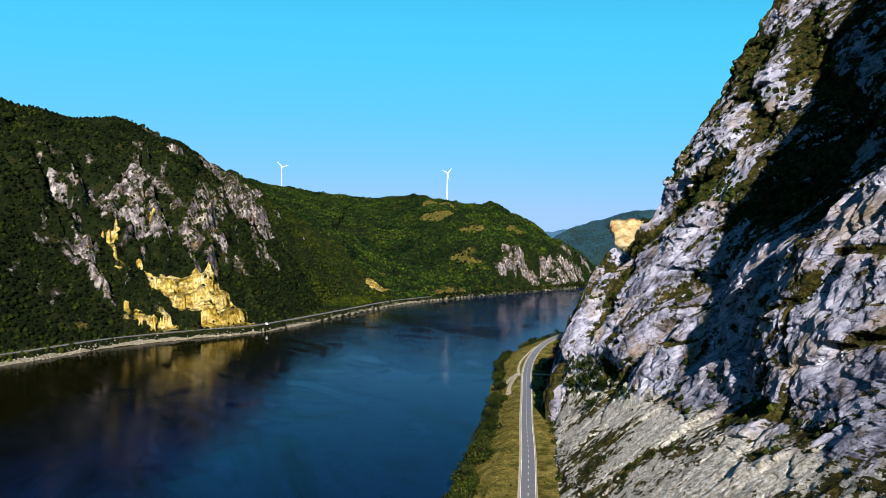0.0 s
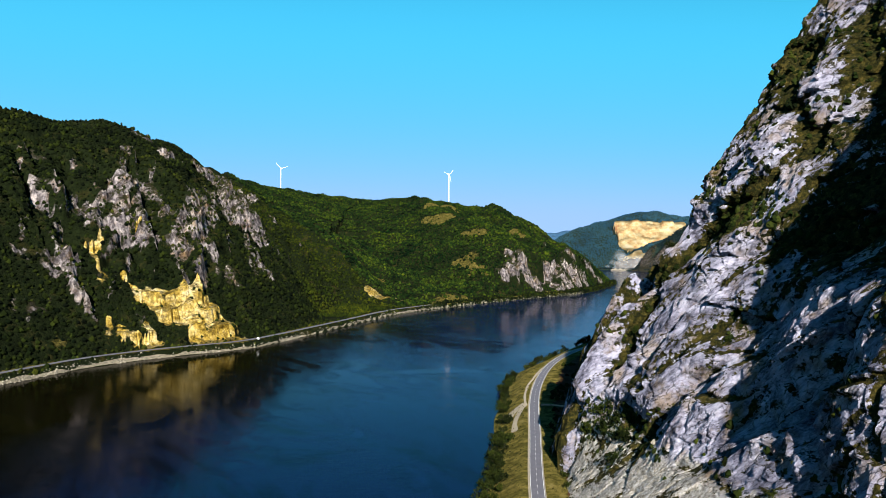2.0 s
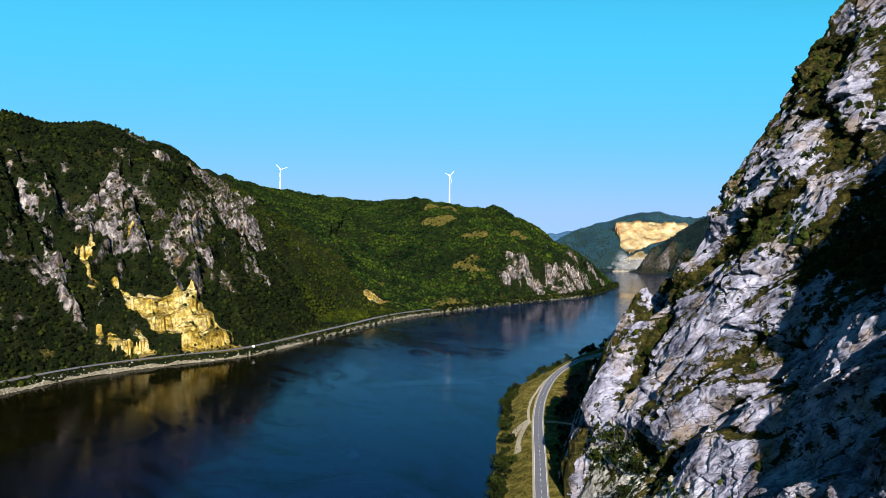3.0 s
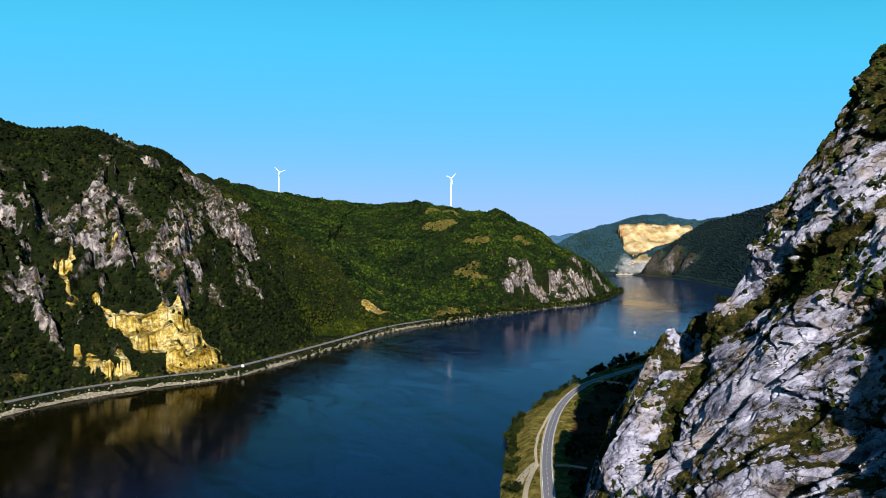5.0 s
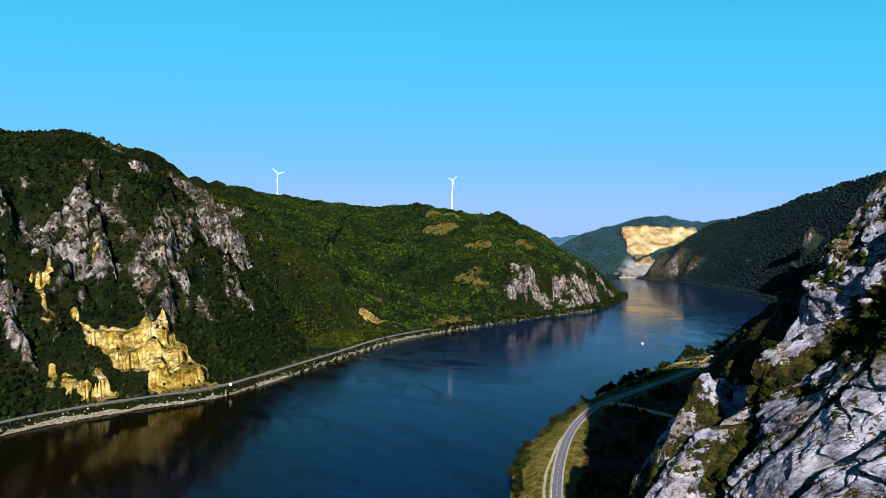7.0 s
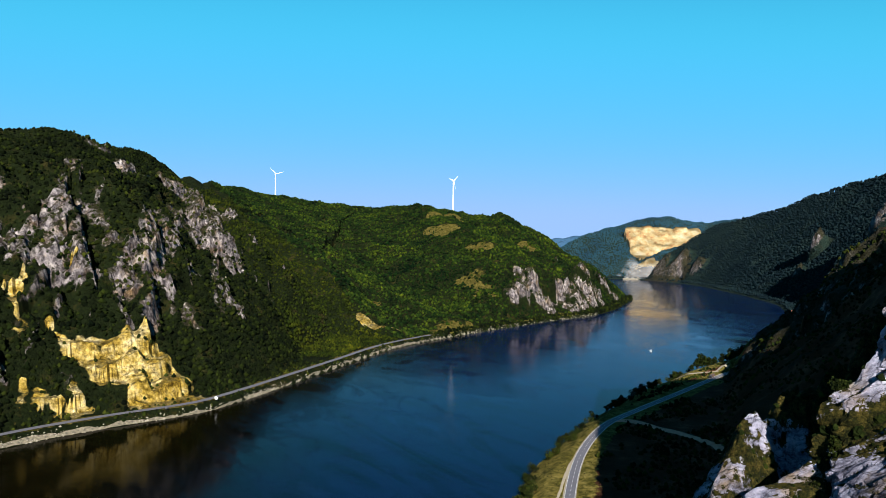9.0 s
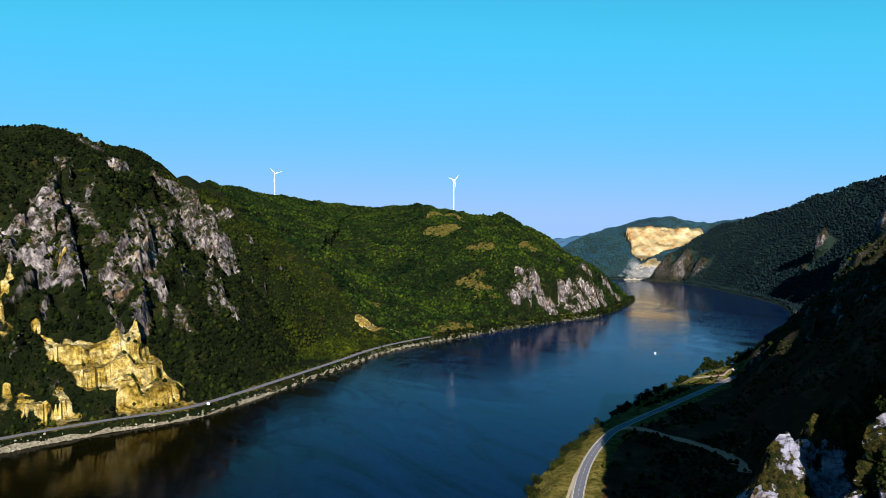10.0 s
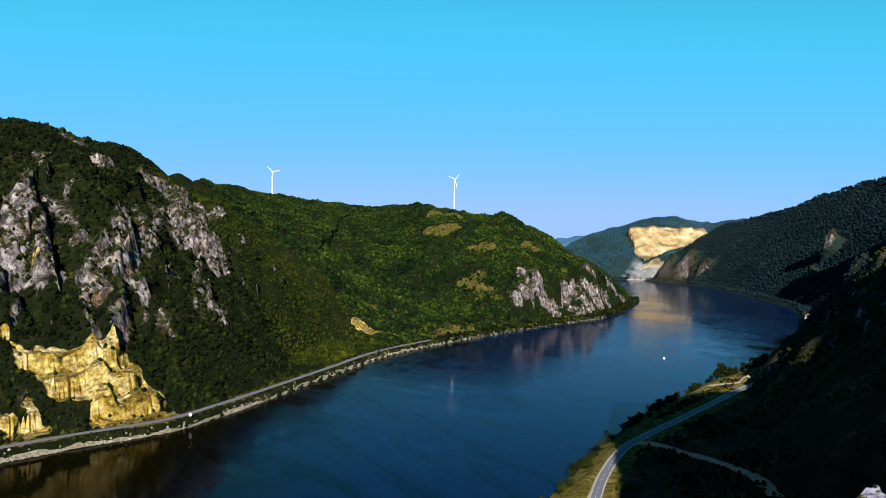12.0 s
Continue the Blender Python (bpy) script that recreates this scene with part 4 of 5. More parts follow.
# ---------------------------------------------------------------- woods
def wooded(name, xs, ys, spacing, height, keep, sizes, mat, seed, tall=1.0, sink=0.12, label="", rings=3, sides=6):
    rng = np.random.default_rng(seed)
    gx, gy = np.meshgrid(np.arange(*xs, spacing), np.arange(*ys, spacing))
    x = (gx + rng.uniform(-0.5, 0.5, gx.shape) * spacing).ravel()
    y = (gy + rng.uniform(-0.5, 0.5, gy.shape) * spacing).ravel()
    h = height(x, y)
    ok = keep(x, y, h, rng)
    x, y, z = x[ok], y[ok], h[0][ok]
    s = rng.uniform(*sizes, len(x)) * (1 + 0.25 * vnoise(x / 40, y / 40, seed=seed))
    ob = scatter(name, np.stack([x, y, z - sink * s], -1), s, mat, seed, tall, rings, sides)
    return tagged(ob, label, "woods", kind="stuff")


def keep_left(x, y, h, rng):
    land, rock, ochre, grass, d, bare = h
    u = rng.uniform(0, 1, len(x))
    seen = (x > -0.78 * (y + 40)) & (d > 27)
    u = u - 0.35 * smooth(120, 420, x) * smooth(-0.3, 0.5, fbm(x, y, 60, 3, 88))
    return seen & (u > 1.25 * np.maximum(rock, ochre)) & (u > 1.05 * grass - 0.1) & (ochre < 0.4)


SPUR = [(-560, 1700, 0), (-248, 1350, 0), (-150, 1245, 0), (-100, 1203, 0), (-40, 1150, 0)]


def on_spur(x, y):
    """Where the young olive-green woods of the lower spur grow."""
    d, _, side = to_line(x, y, SPUR)
    return (side < 0) & (d < 210 + 40 * vnoise(x / 60, y / 60, seed=14)) & (x > -470)


def keep_dark(x, y, h, rng):
    return keep_left(x, y, h, rng) & ~on_spur(x, y) & (to_line(x, y, SPUR)[2] < 0)


def keep_olive(x, y, h, rng):
    return keep_left(x, y, h, rng) & on_spur(x, y)


def keep_green(x, y, h, rng):
    return keep_left(x, y, h, rng) & (to_line(x, y, SPUR)[2] >= 0)


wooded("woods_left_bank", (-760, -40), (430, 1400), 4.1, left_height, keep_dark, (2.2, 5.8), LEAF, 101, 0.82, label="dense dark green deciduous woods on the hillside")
wooded("woods_spur", (-480, 60), (1000, 1700), 4.8, left_height, keep_olive, (2.6, 5.6), OLIVE_LEAF, 109, 0.8, label="olive green young woods on the lower spur")
wooded("woods_left_crest", (-800, 600), (1150, 2500), 6.3, left_height, keep_green, (3.2, 8.0), GREEN_LEAF, 102, 0.8, label="fresh green deciduous woods on the far hillside")


def keep_right(x, y, h, rng):
    land, rock = h[0], h[1]
    return (land > 4) & (rng.uniform(0, 1, len(x)) > rock) & (x < 0.72 * y)


wooded("woods_right_bank", (560, 1500), (1100, 3420), 7.6, far_right_height, keep_right, (6, 9.5), SHADE_LEAF, 103, 0.8, label="dark green woods above the river, haze and shade in their colour")


def keep_far(x, y, h, rng):
    return (h[0] > 6) & (h[2] < 0.3)


wooded("woods_far_hill", (450, 1700), (3350, 4060), 9.5, far_height, keep_far, (7, 11), HAZE_LEAF, 104, 0.7, label="distant woods tinted blue-green with haze")


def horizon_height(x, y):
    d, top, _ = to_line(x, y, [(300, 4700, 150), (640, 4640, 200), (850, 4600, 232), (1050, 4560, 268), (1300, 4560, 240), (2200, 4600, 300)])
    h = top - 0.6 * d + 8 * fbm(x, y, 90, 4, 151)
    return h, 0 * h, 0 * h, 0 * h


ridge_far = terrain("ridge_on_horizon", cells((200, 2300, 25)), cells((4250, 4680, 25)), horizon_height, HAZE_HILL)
tagged(ridge_far, "distant wooded ridge on the horizon, tinted haze blue", "ridge", kind="structure")


# ---------------------------------------------------------------- roads
def ribbon(line, half, z, along=None):
    """A strip along a line: left and right edges."""
    p = np.array([q[:2] for q in line])
    t = np.gradient(p, axis=0)
    t /= np.linalg.norm(t, axis=1)[:, None]
    nrm = np.stack([-t[:, 1], t[:, 0]], -1)
    return p, t, nrm


def strip(name, line, inner, outer, z, mat, parent=None):
    p, t, nrm = ribbon(line, 0, z)
    a, b = p + nrm * outer, p + nrm * inner
    v = np.concatenate([np.column_stack([a, np.full(len(a), z)]), np.column_stack([b, np.full(len(b), z)])])
    i = np.arange(len(p) - 1)
    return mesh_object(name, v, np.stack([i, i + len(p), i + len(p) + 1, i + 1], -1), mat, parent)


fine_road = spline(RIGHT_ROAD, 3)
road = strip("road_river_bank", fine_road, -3.05, 3.05, ROAD_Z, ASPHALT)
tagged(road, "two-lane grey asphalt road with white markings", "road", kind="structure")
shoulder = strip("road_shoulder", fine_road, -3.5, 3.9, ROAD_Z - 0.03, GRAVEL)
tagged(shoulder, "pale gravel shoulder along the road", "road shoulder", kind="structure")
left_road_line = [(x, y, 0) for x, y, _ in spline(LEFT_SHORE, 10) if 300 < y < 1215]
p, t, nrm = ribbon(left_road_line, 0, 0)
left_road_line = [(*q, 0) for q in p + nrm * 17.5]
left_road = strip("road_left_bank", left_road_line, -3.6, 3.6, 7.35, ASPHALT)
tagged(left_road, "grey asphalt road at the foot of the hillside", "road", kind="structure")


# ---------------------------------------------------------------- wind turbines
def tube(bm, rings, sides=16):
    """Rings of (x, y, z, radius) joined into a closed round body along z."""
    last = None
    for x, y, z, r in rings:
        ring = [bm.verts.new((x + r * math.cos(2 * math.pi * i / sides), y + r * math.sin(2 * math.pi * i / sides), z)) for i in range(sides)]
        if last:
            for i in range(sides):
                bm.faces.new((last[i], last[(i + 1) % sides], ring[(i + 1) % sides], ring[i]))
        else:
            bm.faces.new(ring[::-1])
        last = ring
    bm.faces.new(last)


def wind_turbine(x, y, z, hub, blade, turn, spin):
    root = new("wind_turbine")
    root.matrix_world = pose(x, y, z, 0, 0, turn)
    tagged(root, "white three-bladed wind turbine standing on the ridge", "wind turbine", "turbines on the ridge")
    bm = bmesh.new()
    tube(bm, [(0, 0, -6, 2.2), (0, 0, hub * 0.5, 1.7), (0, 0, hub, 1.2)])
    part("tower", bm, WHITE, root)
    bm = bmesh.new()
    bmesh.ops.create_cube(bm, size=1, matrix=Matrix.Translation((0, 1.5, hub + 1.2)) @ Matrix.Diagonal((3.4, 9, 3.6, 1)))
    bmesh.ops.bevel(bm, geom=bm.edges[:], offset=0.6, segments=2, affect="EDGES")
    part("nacelle", bm, WHITE, root)
    bm = bmesh.new()
    tube(bm, [(0, 0, 0, 1.7), (0, 0, 1.4, 1.5), (0, 0, 2.4, 0.8), (0, 0, 2.8, 0.1)])
    bmesh.ops.transform(bm, matrix=Matrix.Translation((0, -2.8, hub + 1.2)) @ pose(0, 0, 0, 90, 0, 0), verts=bm.verts[:])
    rotor = part("rotor_hub", bm, WHITE, root)
    for k in range(3):
        bm = bmesh.new()
        outline = [(0.0, 0.9), (0.04, 0.9), (0.18, 1.6), (0.5, 1.05), (0.85, 0.6), (1.0, 0.12)]
        last = None
        for s, w in outline:
            c = [bm.verts.new((dx * w, dy * w * 0.35 - 3.6, s * blade)) for dx, dy in ((-0.55, 0), (0, 0.5), (0.9, 0), (0, -0.5))]
            if last:
                for i in range(4):
                    bm.faces.new((last[i], last[(i + 1) % 4], c[(i + 1) % 4], c[i]))
            else:
                bm.faces.new(c)
            last = c
        bm.faces.new(last[::-1])
        bmesh.ops.transform(bm, matrix=Matrix.Translation((0, 0, hub + 1.2)) @ pose(0, 0, 0, 0, spin + 120 * k, 0), verts=bm.verts[:])
        part("blade", bm, WHITE, rotor)
    return root


wind_turbine(20, 2460, 274, 101, 29, 40, 45)
wind_turbine(-600, 2470, 296, 97, 29, 40, 70)


# ---------------------------------------------------------------- scrub on the near mountain
def face_normals():
    dn = np.stack([np.gradient(CE, axis=1), np.gradient(CN, axis=1), np.gradient(CZ, axis=1)], -1)
    dz = np.stack([np.gradient(CE, axis=0), np.gradient(CN, axis=0), np.gradient(CZ, axis=0)], -1)
    k = np.cross(dz, dn)
    return k / np.linalg.norm(k, axis=-1, keepdims=True)


def cliff_scrub():
    rng = np.random.default_rng(7)
    up = face_normals()[..., 2]
    chance = smooth(0.42, 0.85, CGREEN + 0.25 * np.abs(up)) * (CN > 120) * (CN < 392) * (CZ < 230)
    pick = rng.uniform(0, 1, CE.shape) < 0.045 * chance
    e, n, z, g = CE[pick], CN[pick], CZ[pick], CGREEN[pick]
    size = (0.5 + 1.9 * rng.uniform(0, 1, len(e)) ** 2) * (0.6 + 0.7 * np.clip(g, 0, 1.3))
    at = np.stack([e + 0.1 * size, n, z - 0.25 * size], -1)
    # dense dark clumps on the ledges and along the skyline: north, height, spread, count
    for cn, cz, rn, rz, count in ((294, 126, 13, 4, 110), (306, 120, 7, 4, 50), (268, 112, 9, 9, 90), (250, 122, 12, 9, 90), (331, 147, 6, 6, 45), (337, 132, 4, 6, 30), (316, 189, 7, 8, 60), (299, 195, 8, 7, 50), (290, 165, 9, 4, 40), (310, 150, 8, 4, 40), (308, 41, 11, 5, 90), (284, 41, 9, 4, 50), (335, 36, 7, 5, 40), (276, 79, 2, 2, 7), (344, 77, 2, 3, 10), (325, 104, 6, 2, 14), (180, 57, 22, 1.5, 18), (232, 48, 12, 1.5, 8)):
        jn = np.clip(np.searchsorted(CN[0], rng.normal(cn, rn, count)), 0, CN.shape[1] - 1)
        jz = np.clip(np.searchsorted(CZ[:, 0], rng.normal(cz, rz, count)), 0, CN.shape[0] - 1)
        more = 0.9 + 2.4 * rng.uniform(0, 1, count) ** 2
        at = np.concatenate([at, np.stack([CE[jz, jn] + 0.15 * more, CN[jz, jn], CZ[jz, jn] - 0.3 * more], -1)])
        size = np.concatenate([size, more])
    pick = (rng.uniform(0, 1, GX.shape) < 0.08 * smooth(0.3, 0.8, GGREEN)) & (GZ > 40)
    more = 0.6 + 1.9 * rng.uniform(0, 1, pick.sum()) ** 2
    at = np.concatenate([at, np.stack([GX[pick], GY[pick], GZ[pick] - 0.25 * more], -1)])
    size = np.concatenate([size, more])
    ob = scatter("cliff_scrub", at, size, BUSH_LEAF, 201, 0.9, 4, 7)
    tagged(ob, "low green scrub rooted in the cliff ledges", "scrub", kind="stuff")


cliff_scrub()


def keep_ledge(x, y, h, rng):
    land, rock, ochre, grass, d, bare = h
    u = rng.uniform(0, 1, len(x))
    return (d > 27) & (np.maximum(rock, ochre) > 0.4) & (u < (0.5 - 0.44 * ochre + 0.16 * fbm(x, y, 22, 2, 271)) * (1 - 0.25 * smooth(60, 120, x))) & (x > -0.78 * (y + 40))


wooded("scrub_far_nose", (100, 480), (1440, 2000), 5.0, left_height, keep_ledge, (2.0, 4.5), BUSH_LEAF, 108, 0.85, label="low scrub on the rocky nose of the hill")
wooded("scrub_left_cliffs", (-560, 60), (600, 1330), 4.2, left_height, keep_ledge, (1.8, 4.6), BUSH_LEAF, 105, 0.85, label="low scrub between the limestone outcrops")


def keep_shore(x, y, h, rng):
    d = h[4]
    return (d > 6) & (d < 28) & (rng.uniform(0, 1, len(x)) < 0.75)


wooded("shore_woods_far_nose", (-40, 580), (1235, 2140), 6.0, left_height, keep_shore, (4, 8), LEAF, 106, 0.9, label="green trees overhanging the waterline")


def keep_left_verge(x, y, h, rng):
    d = h[4]
    return (((d > 8) & (d < 13)) | ((d > 22) & (d < 27))) & (rng.uniform(0, 1, len(x)) < 0.4 + 0.5 * vnoise(x / 35, y / 35, seed=9))


wooded("verge_scrub_left", (-480, 20), (380, 1240), 3.4, left_height, keep_left_verge, (1.5, 4.0), BUSH_LEAF, 107, 0.9, label="low bushes along the verge of the road")


# ---------------------------------------------------------------- rubble along the left shore
def riprap():
    """A ragged pale strip of small stones between the left road and the water."""
    p, t, nrm = ribbon([q for q in spline(LEFT_SHORE, 2.5) if 520 < q[1] < 1290], 0, 0)
    rows = []
    for k, off in enumerate((5.0, 5.9, 6.8, 7.8)):
        wobble = 1.6 * vnoise(np.arange(len(p)) / 5.0, np.full(len(p), 7.0 * k), seed=281) + 1.2 * vnoise(np.arange(len(p)) / 17.0, np.full(len(p), 3.0), seed=283) * (k / 2 - 0.5)
        q = p + nrm * (off + wobble * (k > 0))[:, None]
        z = left_height(q[:, 0], q[:, 1])[0] + 0.2 + 0.25 * vnoise(np.arange(len(p)) / 1.3, np.full(len(p), 5.0 * k), seed=285)
        rows.append(np.column_stack([q, z]))
    ob = mesh_object("shore_riprap", np.stack(rows, 1).reshape(-1, 3), grid_faces(len(p), 4), RIPRAP)
    tagged(ob, "ragged strip of pale broken stone along the waterline", "riprap", kind="structure")


riprap()


def rubble():
    rng = np.random.default_rng(31)
    line = spline(LEFT_SHORE, 2.5)
    p = np.array([q[:2] for q in line if 520 < q[1] < 1650])
    p = np.repeat(p, 6, axis=0) + rng.normal(0, 1.2, (6 * len(p), 2))
    size = 0.5 + 1.7 * rng.uniform(0, 1, len(p)) ** 2
    d = rng.uniform(4.6, 9.0, len(p))
    p = p + np.stack([-0.9 * d, 0.42 * d], -1)
    z = left_height(p[:, 0], p[:, 1])[0]
    keep = rng.uniform(0, 1, len(p)) < 0.5 + 0.7 * vnoise(p[:, 0] / 28, p[:, 1] / 28, seed=4)
    ob = scatter("shore_boulders", np.stack([p[:, 0], p[:, 1], z - 0.1 * size], -1)[keep], size[keep], PALE_ROCK, 32, 0.7, 3, 5)
    tagged(ob, "pale limestone boulders along the waterline", "boulders", kind="stuff")
    # talus blocks under the near mountain
    pick = (rng.uniform(0, 1, CE.shape) < 0.006) & (CN > 130) & (CN < 335) & (CZ > 10) & (CZ < 56 - 0.08 * (CN - 130)) & (fbm(CN, CZ, 18, 2, 141) > 0.05)
    size = 0.5 + 2.6 * rng.uniform(0, 1, pick.sum()) ** 3
    ob = scatter("talus_blocks", np.stack([CE[pick], CN[pick], CZ[pick] - 0.2 * size], -1), size, PALE_ROCK, 33, 0.75, 3, 5)
    tagged(ob, "angular pale limestone blocks lying on the talus", "boulders", kind="stuff")


rubble()


# ---------------------------------------------------------------- bushes and trees by the water
def leafy_tree(seed, lobes, width, height, trunk):
    """A tree or bush about one metre high: a forked trunk and a crown of many small leaf clumps."""
    rng = random.Random(seed)
    root = new("bush" if trunk < 0.15 else "tree")
    bm = bmesh.new()
    tube(bm, [(0, 0, -0.12, 0.035), (0.01, 0, trunk, 0.024), (0.0, 0.01, 0.62 * height, 0.012), (0, 0, 0.8 * height, 0.004)], 6)
    for k in range(4):
        a = k * 1.7 + rng.uniform(0, 1)
        base = Vector((0, 0, trunk + 0.08 * k))
        tip = Vector((math.cos(a) * width * 0.36, math.sin(a) * width * 0.36, base.z + 0.28))
        limb = bmesh.new()
        tube(limb, [(0, 0, 0, 0.014), (0, 0, (tip - base).length, 0.004)], 5)
        turn = (tip - base).to_track_quat("Z", "Y").to_matrix().to_4x4()
        bmesh.ops.transform(limb, matrix=Matrix.Translation(base) @ turn, verts=limb.verts[:])
        me = bpy.data.meshes.new("limb")
        limb.to_mesh(me)
        limb.free()
        bm.from_mesh(me)
        bpy.data.meshes.remove(me)
    part("trunk", bm, BARK, root)
    verts, faces = [], []
    centres = [(rng.uniform(-0.3, 0.3) * width, rng.uniform(-0.3, 0.3) * width, rng.uniform(trunk + 0.14, height - 0.16), rng.uniform(0.15, 0.3) * width) for _ in range(lobes)]
    for cx, cy, cz, r in centres:
        for _ in range(34):
            v = Vector((rng.gauss(0, 1), rng.gauss(0, 1), rng.gauss(0.2, 0.9))).normalized() * r * rng.uniform(0.55, 1.05)
            c = Vector((cx, cy, max(cz + v.z, 0.02)))
            c.x, c.y = c.x + v.x, c.y + v.y
            q = Euler((rng.uniform(0, 6), rng.uniform(0, 6), rng.uniform(0, 6))).to_matrix()
            s = rng.uniform(0.035, 0.075)
            i = len(verts)
            for dx, dy, dz in ((-1, -0.7, 0.1), (1, -0.6, -0.1), (0.8, 0.9, 0.25), (-0.9, 0.8, -0.2)):
                verts.append(c + q @ Vector((dx * s, dy * s, dz * s)))
            faces.append((i, i + 1, i + 2, i + 3))
    crown = mesh_object("crown", [tuple(v) for v in verts], faces, BUSH_LEAF, root)
    return root


def right_ground(x, y):
    return float(right_height(np.array([x]), np.array([y]))[0][0])


def cliff_spot(n, z):
    j = int(np.argmin(np.abs(CN[0] - n)))
    i = int(np.argmin(np.abs(CZ[:, 0] - z)))
    return float(CE[i, j]), float(CN[i, j]), float(CZ[i, j])


KINDS = [leafy_tree(11, 9, 1.25, 0.95, 0.06), leafy_tree(12, 11, 1.5, 0.9, 0.05), leafy_tree(13, 12, 0.95, 1.1, 0.22), leafy_tree(14, 10, 0.8, 1.15, 0.25)]
for k, ob in enumerate(KINDS):
    tagged(ob, ("round green bush with dense small leaves by the water", "broad dark green bush on the grassy bank", "leafy green tree with a rounded crown by the water", "slender dark green tree on the river bank")[k],
           "bush" if k < 2 else "tree", "bushes on the river bank" if k < 2 else "trees on the river bank")

SPOTS = []
rng = random.Random(77)
shore_line = [q for q in spline(RIGHT_SHORE, 5.5) if 215 < q[1] < 1010]
for x, y, _ in shore_line:
    dense = 2 if y < 420 or 480 < y < 590 else 1
    for _ in range(dense):
        if rng.random() < (0.8 if y < 640 else 0.6):
            off = rng.uniform(0.5, 9.0 if y < 700 else 6.0)
            SPOTS.append((rng.choice((0, 0, 1, 1, 2)), x + 0.95 * off + rng.uniform(-2, 2), y - 0.3 * off + rng.uniform(-3, 3), rng.uniform(3.6, 8.2 if y < 450 else 6.8)))
# shaded trees beyond the bend and the clump on the lit spit
for x, y, s in ((150, 752, 7), (157, 762, 8), (165, 775, 8), (176, 786, 7), (186, 797, 9), (196, 812, 8), (207, 826, 8), (216, 838, 7), (300, 948, 13), (309, 957, 15), (318, 962, 12), (291, 944, 8), (327, 968, 9), (258, 905, 8), (266, 914, 7), (248, 896, 6),
                (338, 975, 9), (352, 985, 11), (362, 998, 14), (374, 1006, 16), (384, 1016, 17), (396, 1022, 15), (352, 1000, 10)):
    SPOTS.append((2 if s > 7.5 else rng.choice((0, 2)), x, y, s))
# scrub right of the road at the mountain's foot
for x, y, s in ((60, 350, 4.5), (62, 360, 4), (66, 372, 5), (70, 384, 4.5), (63, 392, 3.5), (68, 402, 4), (72, 368, 5), (75, 380, 4), (58, 335, 3.5), (56, 322, 3), (64, 415, 3.5), (70, 428, 3), (76, 440, 3), (54, 305, 2.8), (80, 395, 4)):
    SPOTS.append((rng.choice((0, 1)), x, y, s))
used = set()
heights = right_height(np.array([q[1] for q in SPOTS]), np.array([q[2] for q in SPOTS]))[0]
for (k, x, y, s), z in zip(SPOTS, heights):
    if z < 0.2:
        continue
    m = pose(x, y, z, 0, 0, rng.uniform(0, 360)) @ Matrix.Diagonal((s, s, s * rng.uniform(0.8, 1.1), 1))
    if k not in used:
        used.add(k)
        KINDS[k].matrix_basis = m
    else:
        copy_thing(KINDS[k], pose(x, y, z, 0, 0, rng.uniform(0, 360))).scale = (s, s, s * rng.uniform(0.8, 1.1))
CLEFT_TREES = [(339, 97, 5), (340, 93, 4.5), (338, 88, 5), (337, 84, 4.5), (336, 80, 4), (335, 74, 3.8), (335, 68, 3.6), (329, 111, 4), (322, 119, 4.5), (316, 124, 4.5), (310, 131, 5), (303, 138, 5), (298, 142, 4.5), (345, 112, 5), (350, 112, 5), (356, 110, 5), (362, 109, 5.5), (352, 106, 4)]
LEDGE_TREES = [(318, 38, 4.5), (312, 34, 4), (305, 33, 4), (325, 42, 4), (330, 38, 4.5), (300, 28, 3.5), (321, 32, 4), (335, 30, 4), (262, 42, 3), (228, 50, 2.6), (205, 50, 2.6), (180, 52, 2.5), (165, 52, 2.4)]
# trees rooted in the wooded cleft and on the ledges of the near mountain
for n, z, s in CLEFT_TREES + LEDGE_TREES:
    x, y, h = cliff_spot(n, z)
    ob = copy_thing(KINDS[rng.choice((0, 1, 2))], pose(x + 0.4, y, h - 0.6, 0, 0, rng.uniform(0, 360)))
    s = s * (1.5 if z < 46 and n > 290 else 1.0)
    ob.scale = (s, s, s)
    tagged(ob, "dark green bush rooted in a cleft of the cliff", group="bushes on the cliff")


TRACKS = [[(139, 708, 0), (155, 706, 0), (169, 690, 0), (182, 673, 0), (193, 655, 0), (198, 634, 0)], [(243, 880, 0), (268, 909, 0), (305, 926, 0), (338, 945, 0)], [(57, 473, 0), (47, 440, 0)], [(67, 471, 0), (84, 466, 0)]]


def keep_flat(x, y, h, rng):
    d, dr = h[4], h[5]
    near_track = np.minimum.reduce([to_line(x, y, t)[0] for t in TRACKS])
    open_soil = fbm(x, y, 30, 3, 181) > 0.25
    return (d > 24) & (dr > 11) & (near_track > 5) & (h[0] > 7) & (~open_soil) & (rng.uniform(0, 1, len(x)) < 0.6) & (x > 60)


wooded("scrub_flat_ground", (60, 520), (355, 1010), 3.4, right_height, keep_flat, (1.6, 4.2), BUSH_LEAF, 301, 0.8, label="dark thorny scrub covering the flat ground")


def keep_verge(x, y, h, rng):
    d, dr = h[4], h[5]
    return (d > 1.5) & (dr > 6) & (d < 40) & (x < 190) & (rng.uniform(0, 1, len(x)) < 0.16 + 0.25 * (d < 12))


wooded("grass_tufts_bank", (-10, 190), (190, 760), 1.7, right_height, keep_verge, (0.5, 1.3), TUFT, 302, 0.6, label="dry grass tufts and low weeds on the bank", rings=2, sides=5)


